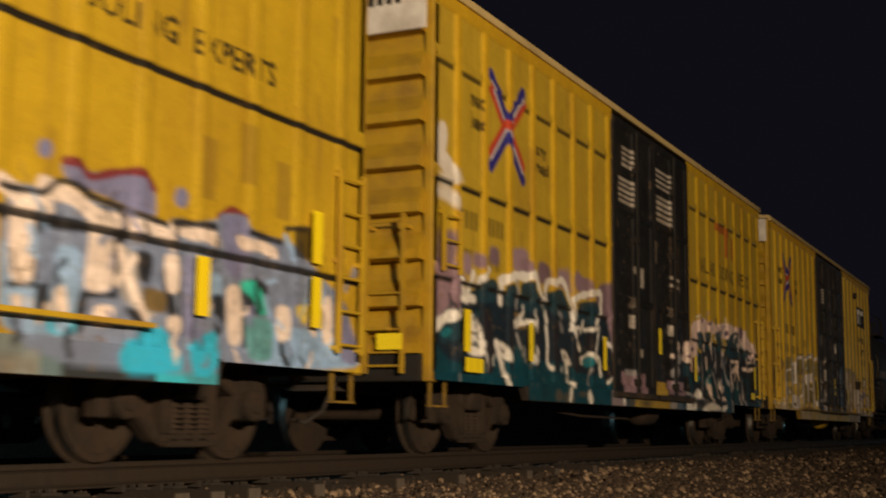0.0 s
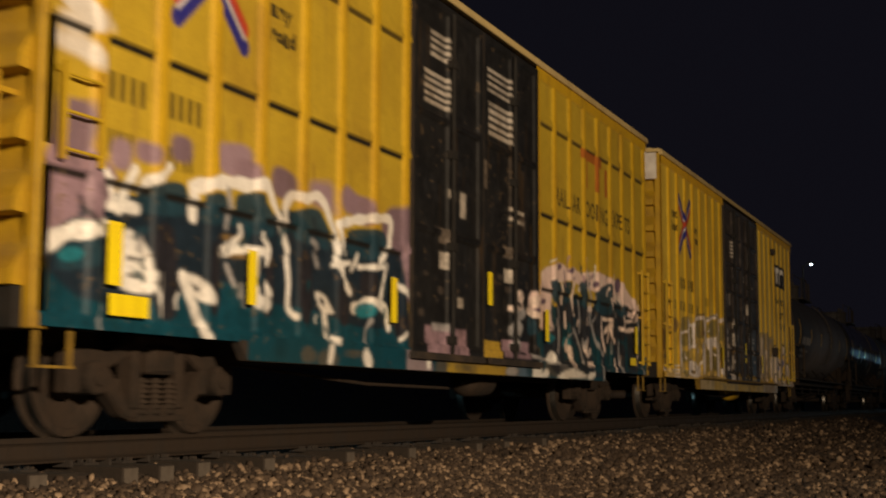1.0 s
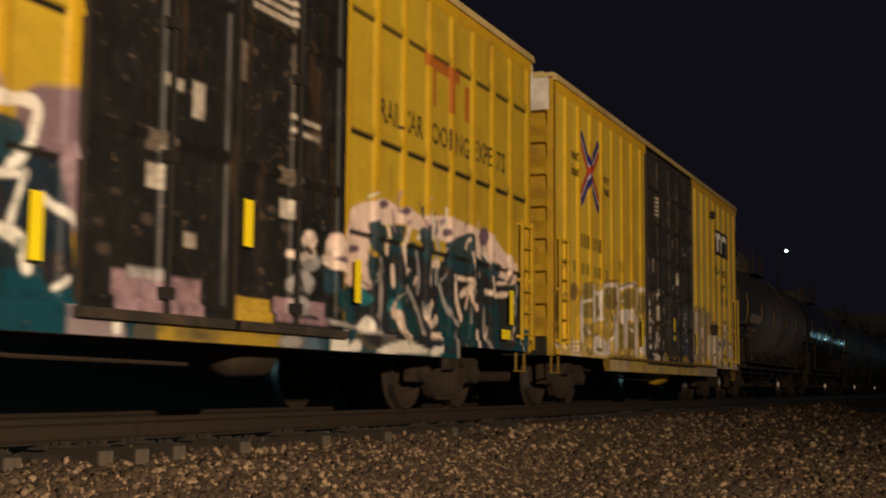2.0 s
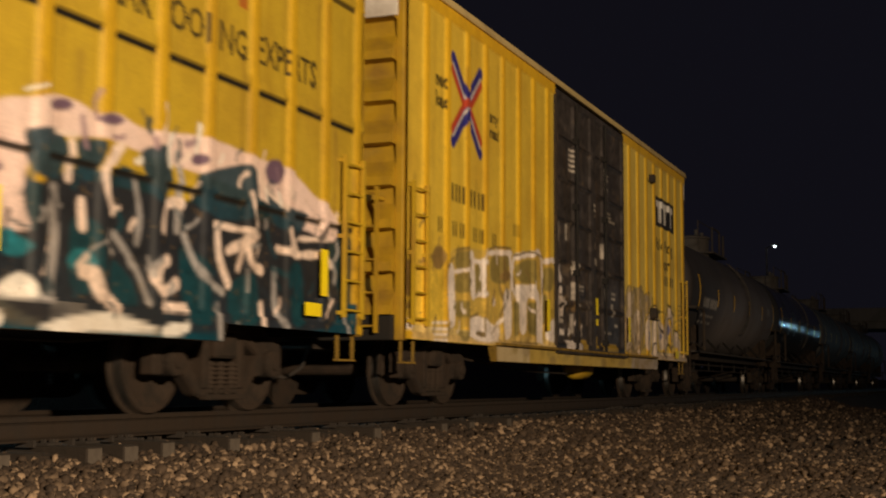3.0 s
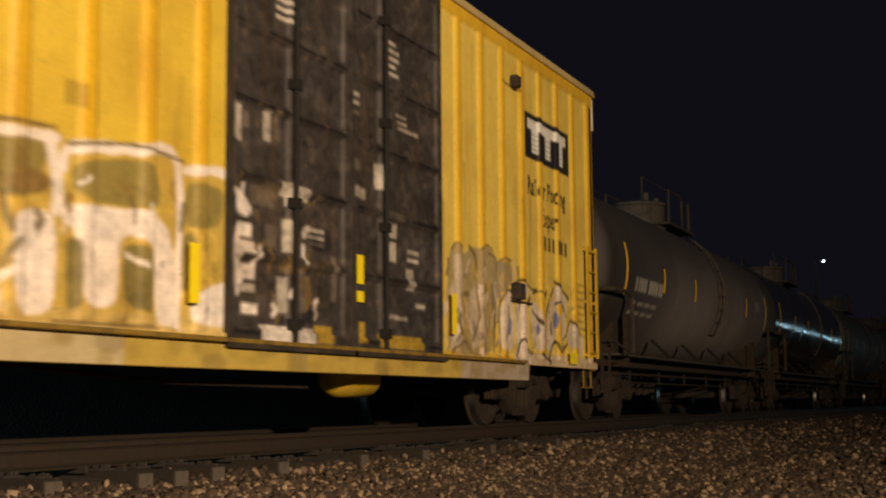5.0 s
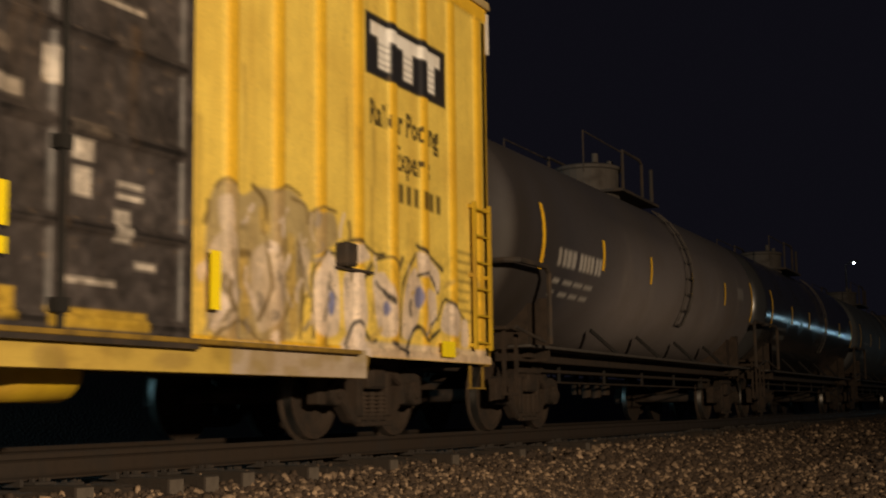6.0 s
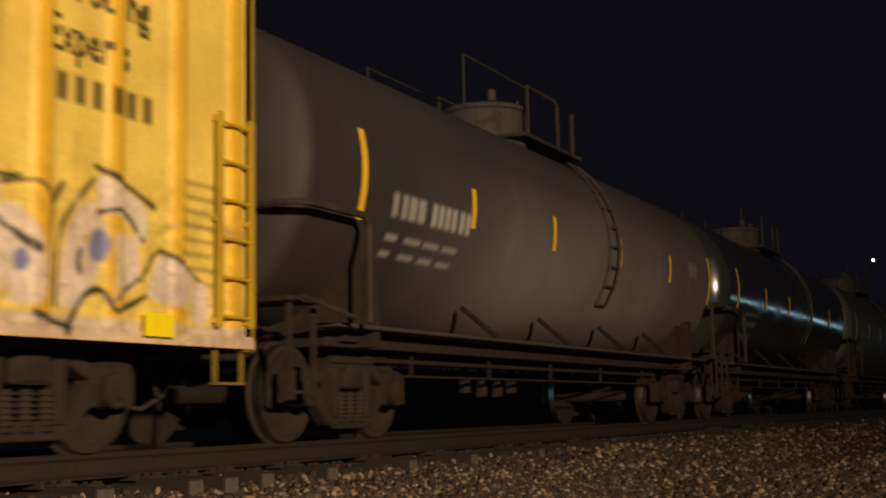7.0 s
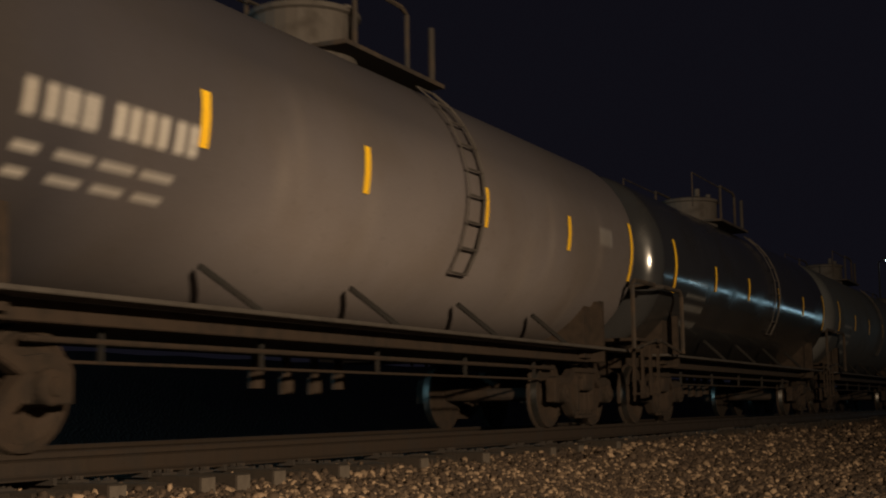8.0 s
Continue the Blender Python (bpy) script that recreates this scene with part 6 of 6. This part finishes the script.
plug_door(CAR_C, 5.95, 8.14, 15, (0.03, 0.47, 0.95), 6,
        ((6.02, 6.17, 2.54, 2.86, CHALK), (6.20, 6.29, 2.67, 2.82, DIM), (6.53, 6.65, 2.61, 2.88, CHALK), (6.70, 6.81, 2.65, 2.92, DIM), (6.81, 7.32, 2.15, 2.29, CHALK), (6.90, 7.09, 2.07, 2.17, CHALK),
         (6.86, 7.11, 1.65, 1.95, CHALK), (7.33, 7.63, 1.89, 1.93, CHALK), (7.33, 7.63, 1.83, 1.86, CHALK), (7.34, 7.63, 1.77, 1.80, DIM), (6.12, 6.35, 1.72, 1.84, CREAM), (6.15, 6.40, 1.58, 1.69, CREAM),
         (6.16, 6.41, 1.36, 1.49, CREAM), (6.19, 6.41, 1.25, 1.32, CHALK), (6.20, 6.45, 1.06, 1.15, CREAM), (6.78, 6.92, 1.10, 1.42, CHALK), (7.14, 7.29, 1.13, 1.52, DIM), (6.34, 6.74, 2.02, 2.20, DIM),
         (6.48, 7.42, 0.81, 0.98, CREAM), (7.45, 7.78, 0.85, 1.02, BASE), (7.77, 7.88, 1.26, 1.70, DIM), (6.57, 6.75, 1.68, 1.87, DIM)), under=paint_door_scrawl)
plug_door(CAR_C, 8.15, 10.34, 16, (0.05, 0.31, 0.97), 6,
        ((8.16, 8.36, 3.37, 3.41, CHALK), (8.16, 8.36, 3.28, 3.32, CHALK), (8.16, 8.36, 3.18, 3.22, DIM), (8.21, 8.50, 2.35, 2.46, CHALK), (8.69, 8.85, 2.50, 2.76, CHALK), (9.22, 9.46, 3.36, 3.39, CHALK),
         (9.24, 9.48, 3.29, 3.32, CHALK), (9.26, 9.77, 3.22, 3.26, CHALK), (8.97, 9.37, 2.22, 2.31, DIM), (9.01, 9.22, 2.03, 2.18, CHALK), (9.01, 9.20, 1.78, 1.98, CHALK), (9.49, 9.77, 1.90, 1.94, CHALK),
         (9.49, 9.77, 1.81, 1.85, CHALK), (9.45, 9.63, 1.50, 1.73, CHALK), (8.84, 9.47, 1.17, 1.21, CHALK), (9.69, 9.93, 1.32, 1.37, CHALK), (8.28, 8.48, 0.89, 1.10, BASE), (8.76, 9.83, 0.86, 1.00, BASE),
         (8.19, 8.37, 2.62, 2.73, DIM)))

# ---------------------------------------------------------------- tank cars
TANK_R, TANK_Z, TANK_L = 1.50, 2.60, 15.2


def tank_car(y0, label, mat, tone, marks, stain, a=0.75, head=0.42, tail=0.42):
    """A tank car; y0 is the coupling plane at its near end."""
    car = thing("tank_car", label, "tank car", "freight cars of the train")
    car.location = (TRACK_X, y0, 0)
    b = 14.40
    s = Sheet(a - head, b + tail, 0, 2 * math.pi, 0.04, tone)
    # u along the shell, z the angle from the bottom over the near side
    t = np.clip(np.maximum((a - s.u) / head, (s.u - b) / tail), 0, 1)
    R = TANK_R * np.sqrt(np.clip(1 - t ** 2.2, 0.0, 1))
    wr = s.wobble(3, 2.0, 1.0)
    s.fill(np.clip(0.5 + 0.5 * np.sin(s.u * 0.9) * wr, 0, 1) * np.clip(1.6 - s.z, 0, 1), stain, 0.5)
    height = TANK_Z - R * np.cos(s.z)
    rs = np.random.RandomState(6)
    for _ in range(7):
        u = rs.uniform(a, b)
        s.fill(np.exp(-((s.u - u) / rs.uniform(0.04, 0.25)) ** 2) * np.clip((s.z - 0.4) / 1.0, 0, 1) * np.clip((2.6 - s.z) / 1.2, 0, 1), stain, rs.uniform(0.03, 0.12))
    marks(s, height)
    shell = s.mesh("shell", car, mat, 0, 0, curve=lambda z: (R * np.sin(z), height), label=label)
    shell.data.shade_smooth()
    for y, z0, z1 in ((1.30, 2.10, 2.98), (3.82, 2.30, 2.75), (6.34, 2.30, 2.75), (9.05, 2.30, 2.75), (11.65, 2.30, 2.75), (14.2, 2.10, 2.96)):
        bm = bmesh.new()
        k = 6
        ring = []
        for i in range(k + 1):
            z = z0 + (z1 - z0) * i / k
            x = math.sqrt((TANK_R + 0.013) ** 2 - (z - TANK_Z) ** 2)
            ring.append((bm.verts.new((x, y, z)), bm.verts.new((x, y + 0.11, z))))
        for p, q in zip(ring, ring[1:]):
            bm.faces.new((p[0], p[1], q[1], q[0]))
        part("reflector_strip", bm, "amber", shell, "amber reflective strip")
    # dome, platform and railings
    dome = lathe([(3.9, 0.58), (4.50, 0.58), (4.52, 0.62), (4.57, 0.62), (4.60, 0.55), (4.62, 0.2)], 28, "z")
    bmesh.ops.translate(dome, verts=dome.verts, vec=(0, 7.65, 0))
    part("dome", dome, "tank_iron", car, "manway dome on top of the tank")
    for dy in (-0.55, 0.3):
        part("valve", rod((0.3, 7.75 + dy, 4.6), (0.3, 7.75 + dy, 4.76), 0.06, 10), "tank_iron", car)
    bm = box(-0.80, 0.80, 7.2, 9.5, 4.06, 4.11)
    part("platform", bm, "dark", car)
    for x in (-0.7, 0.7):
        bm = bmesh.new()
        add_path(bm, [(x, 7.55, 4.12), (x, 7.55, 4.84), (x, 8.60, 4.84), (x, 8.74, 4.78), (x, 8.74, 4.12)], 0.030)
        rail = part("railing", bm, "dark", car)
        bm = bmesh.new()
        add_path(bm, [(x, 7.53, 4.80), (x, 5.4, 4.80), (x, 5.4, 4.12)], 0.014)
        part("side_rail", bm, "dark", rail)
        part("post", rod((x, 9.36, 4.12), (x, 9.36, 4.78), 0.040), "dark", rail)
    bm = bmesh.new()
    pts = [(math.sin(t) * (TANK_R + 0.07), TANK_Z - math.cos(t) * (TANK_R + 0.07)) for t in np.linspace(1.0, 2.5, 9)]
    add_path(bm, [(x, 8.52, z) for x, z in pts], 0.010)
    lad = part("ladder", bm, "tank_iron", car)
    bm = bmesh.new()
    add_path(bm, [(x, 8.92, z) for x, z in pts], 0.02)
    part("stile", bm, "tank_iron", lad)
    rung = None
    for x, z in pts:
        if rung is None:
            rung = part("rung", rod((0, 8.52, 0), (0, 8.92, 0), 0.014, 6), "tank_iron", lad)
            rung.location = (x, 0, z)
        else:
            shared("rung", rung.data, lad, x, 0, z)
    # saddles, stub sills, end platforms
    for y, w in ((1.85, -1), (13.35, 1)):
        bm = slab([(y - 0.35, 0.95), (y + 0.35, 0.95), (y + 0.30, 2.2), (y - 0.30, 2.2)], -1.18, 1.18)
        add_box(bm, -1.35, 1.35, y - 0.05, y + 0.05, 0.9, 1.75)
        part("saddle", bm, "rust", car, "dark steel saddle bolster under the tank")
        e = 0.1 if w < 0 else TANK_L - 0.1
        bm = box(-0.3, 0.3, min(e, y - w * 1.6), max(e, y - w * 1.6), 0.78, 1.25, 0.02)
        add_box(bm, -1.45, 1.45, min(e, e - w * 0.55), max(e, e - w * 0.55), 1.24, 1.29, 0.01)
        part("end_platform", bm, "rust", car)
        bm = bmesh.new()
        add_path(bm, [(1.60, e - w * 1.15, 1.10), (1.60, e - w * 1.15, 2.02), (1.60, e - w * 1.05, 2.10), (1.60, e - w * 0.1, 2.10), (1.45, e, 2.10), (-1.45, e, 2.10), (-1.55, e, 1.27)], 0.036)
        add_path(bm, [(1.58, e, 1.27), (1.60, e - w * 0.95, 1.12)], 0.022)
        part("end_railing", bm, "dark", car)
        bm = bmesh.new()
        for k in (0, 0.4):
            add_box(bm, 1.36, 1.40, e - w * (0.1 + k) - 0.025, e - w * (0.1 + k) + 0.025, 0.45, 1.25)
        add_box(bm, 1.35, 1.42, min(e - w * 0.08, e - w * 0.53), max(e - w * 0.08, e - w * 0.53), 0.44, 0.47)
        part("stirrup_step", bm, "rust", car)
        build_truck(car, y)
        build_coupler(car, e, w)
    # ledge along the shell, pipes with hangers, bottom outlets
    part("shell_ledge", box(1.10, 1.42, 1.0, 14.3, 1.06, 1.10, 0.008), "tank_iron", car)
    part("belly_plate", box(-1.05, 1.10, 1.3, 14.0, 0.90, 1.06, 0.01), "rust", car)
    bm = bmesh.new()
    add_rod(bm, (0.92, 2.6, 0.80), (0.92, 12.5, 0.80), 0.024)
    add_rod(bm, (0.92, 2.6, 0.645), (0.92, 12.5, 0.645), 0.014)
    part("brake_pipe", bm, "rust", car)
    for y in np.linspace(3.4, 11.8, 5):
        part("pipe_hanger", box(0.90, 0.94, y - 0.012, y + 0.012, 0.64, 0.95), "soot", car)
    for y, z in ((6.75, 0.50), (7.3, 0.44), (7.85, 0.44), (8.35, 0.50)):
        bm = rod((0.0, y, z), (0.0, y, 1.2), 0.05, 10)
        add_rod(bm, (0.0, y, z), (0.0, y, z + 0.18), 0.085, 10)
        part("outlet_valve", bm, "rust", car)
    for y in (4.6, 7.0, 9.4, 11.6):
        bm = bmesh.new()
        add_path(bm, [(1.10, y - 0.25, 1.45), (1.36, y + 0.24, 1.10)], 0.03)
        part("grab_iron", bm, "soot", car)
    return car


def grey_marks(s, height):
    def line(u0, n, w, gap, z0, z1, c, al):
        for i in range(n):
            m = (s.u > u0 + i * (w + gap)) & (s.u < u0 + i * (w + gap) + w) & (height > z0) & (height < z1) & (s.z < 3.1)
            s.fill(m.astype(float), c, al)
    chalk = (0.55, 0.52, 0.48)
    overlay = (0.29, 0.255, 0.25)
    # pale low on the shell, fading upwards and towards both ends
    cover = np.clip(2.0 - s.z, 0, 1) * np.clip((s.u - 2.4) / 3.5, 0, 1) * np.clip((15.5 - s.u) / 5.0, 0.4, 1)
    s.fill(np.clip(0.8 + s.wobble(61, 4.5, 0.10) + s.wobble(62, 2.2, 0.08), 0, 1) * cover, overlay, 0.8)
    s.fill(np.clip(0.6 + s.wobble(63, 3.0, 0.15), 0, 1) * np.clip((s.u - 4.5) / 4.0, 0, 1) * np.clip((2.6 - s.z) / 0.8, 0, 1), overlay, 0.25)
    # darker towards the near end
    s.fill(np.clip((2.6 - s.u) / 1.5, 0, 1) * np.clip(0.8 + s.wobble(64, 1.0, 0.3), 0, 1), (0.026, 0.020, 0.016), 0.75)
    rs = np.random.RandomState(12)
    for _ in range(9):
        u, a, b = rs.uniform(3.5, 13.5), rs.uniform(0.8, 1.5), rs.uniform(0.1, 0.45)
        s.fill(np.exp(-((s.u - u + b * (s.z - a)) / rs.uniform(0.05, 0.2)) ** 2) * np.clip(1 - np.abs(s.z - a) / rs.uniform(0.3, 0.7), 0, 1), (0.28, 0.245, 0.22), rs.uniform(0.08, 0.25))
    line(1.98, 4, 0.14, 0.05, 2.20, 2.42, chalk, 0.6)
    line(2.85, 6, 0.125, 0.045, 2.20, 2.42, chalk, 0.75)
    line(1.98, 1, 0.24, 0.1, 1.97, 2.03, chalk, 0.6), line(2.4, 3, 0.34, 0.1, 1.97, 2.03, chalk, 0.5)
    line(1.98, 1, 0.2, 0.1, 1.82, 1.88, chalk, 0.6), line(2.4, 3, 0.32, 0.12, 1.81, 1.87, chalk, 0.5)
    line(12.9, 1, 0.5, 0.1, 2.5, 2.75, (0.3, 0.3, 0.3), 0.4)


def plain_marks(s, height):
    for k in range(4):
        m = (s.u > 2.2) & (s.u < 3.4) & (height > 2.3 - 0.22 * k) & (height < 2.4 - 0.22 * k) & (s.z < 3.1)
        s.fill(m.astype(float), (0.35, 0.35, 0.34), 0.35)


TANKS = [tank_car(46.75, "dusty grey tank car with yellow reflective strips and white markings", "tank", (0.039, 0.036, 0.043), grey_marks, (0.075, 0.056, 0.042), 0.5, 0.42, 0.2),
         tank_car(61.95, "glossy black tank car with yellow reflective strips", "tank_gloss", (0.028, 0.03, 0.034), plain_marks, (0.05, 0.045, 0.04)),
         tank_car(77.15, "dark bluish grey tank car with reflective strips", "tank", (0.05, 0.055, 0.06), plain_marks, (0.08, 0.07, 0.065)),
         tank_car(107.55, "dark grey tank car in the distance", "tank", (0.05, 0.05, 0.05), plain_marks, (0.08, 0.07, 0.06)),
         tank_car(92.35, "dark grey tank car at the far end of view", "tank", (0.05, 0.05, 0.05), plain_marks, (0.08, 0.07, 0.06))]

# ---------------------------------------------------------------- the distance: lamp post, overpass, trees


def lamp_post():
    post = thing("street_lamp", "tall thin lamp post with a small bright white lamp", "street lamp")
    post.location = (-18.7, 135, -1.1)
    part("pole", rod((0, 0, 0), (0, 0, 15.2), 0.13, 10, 0.08), "grey_steel", post)
    part("arm", rod((0, 0, 15.2), (1.0, -0.6, 15.45), 0.05, 8), "grey_steel", post)
    head = part("lamp_head", box(0.5, 1.3, -0.9, -0.4, 15.35, 15.52, 0.05), "grey_steel", post)
    part("bulb", box(0.80, 1.02, -0.78, -0.58, 15.18, 15.36, 0.05), "glow", head, "glowing cool white lamp")


def overpass():
    bridge = thing("overpass", "dark concrete road overpass crossing the line far away", "bridge")
    bridge.location = (0, 150, 0)
    part("deck", box(-90, 60, -5, 5, 6.2, 7.6, 0.05), "concrete", bridge)
    part("parapet", box(-90, 60, -5.3, -5.0, 7.0, 8.4, 0.03), "concrete", bridge)
    for x in (-60, -30, 8, 34):
        part("pier", box(x - 1.0, x + 1.0, -3.5, 3.5, -1.2, 6.2, 0.1), "concrete", bridge)


def tree(x, y, h, seed):
    t = thing("tree", "dark leafy tree far behind the track", "tree", "trees in the distance")
    t.location = (x, y, -1.1)
    rs = random.Random(seed)
    bm = rod((0, 0, 0), (0.2, 0.1, h * 0.6), h * 0.03, 8, h * 0.012)
    tips = []
    for i in range(9):
        a, z = rs.uniform(0, 6.28), h * rs.uniform(0.3, 0.6)
        e = (math.cos(a) * h * 0.25, math.sin(a) * h * 0.25, z + h * rs.uniform(0.12, 0.35))
        add_rod(bm, (0.1, 0, z), e, h * 0.010, 6, h * 0.003)
        tips.append(e)
    part("trunk", bm, "bark", t)
    rn = np.random.RandomState(seed)
    verts, faces = [], []
    for e in tips + [(0, 0, h * 0.85), (0.2, 0, h * 0.7)]:
        for _ in range(150):
            c = np.array(e) + rn.normal(0, h * 0.075, 3)
            u, v = rn.normal(size=3), rn.normal(size=3)
            u, v = u / np.linalg.norm(u) * h * 0.022, v / np.linalg.norm(v) * h * 0.022
            k = len(verts)
            verts += [tuple(c - u), tuple(c + v), tuple(c + u), tuple(c - v)]
            faces.append((k, k + 1, k + 2, k + 3))
    me = bpy.data.meshes.new("crown")
    me.from_pydata(verts, [], faces)
    me.materials.append(MAT["foliage"])
    new("crown", me).parent = t


lamp_post()
overpass()
for i, (x, y, h) in enumerate(((-44, 120, 13), (-52, 128, 15), (-38, 140, 12), (-60, 118, 14), (-33, 165, 14), (8, 190, 12), (18, 200, 14), (-4, 210, 13))):
    tree(x, y, h, i + 1)

# ---------------------------------------------------------------- the train rolls towards the camera's left
ROLL = [(0.0, 0.0), (0.5, 2.685), (1.0, 5.367), (2.5, 13.395), (3.0, 16.073), (3.5, 18.747), (4.0, 21.41), (5.5, 29.373), (6.0, 32.023), (6.5, 34.668), (7.0, 37.305), (7.5, 39.926), (8.0, 42.539)]


def motions():
    for car in (CAR_A, CAR_B, CAR_C, *TANKS):
        y0 = car.location.y
        walk(car, [(t, pose(TRACK_X, y0 - d, 0)) for t, d in ROLL])
    ts, ds = zip(*ROLL)
    for wheels, sy in SPINNING:
        walk(wheels, [(k / 10, pose(0, sy, WHEEL_R, math.degrees(float(np.interp(k / 10, ts, ds)) / WHEEL_R))) for k in range(81)])


motions()
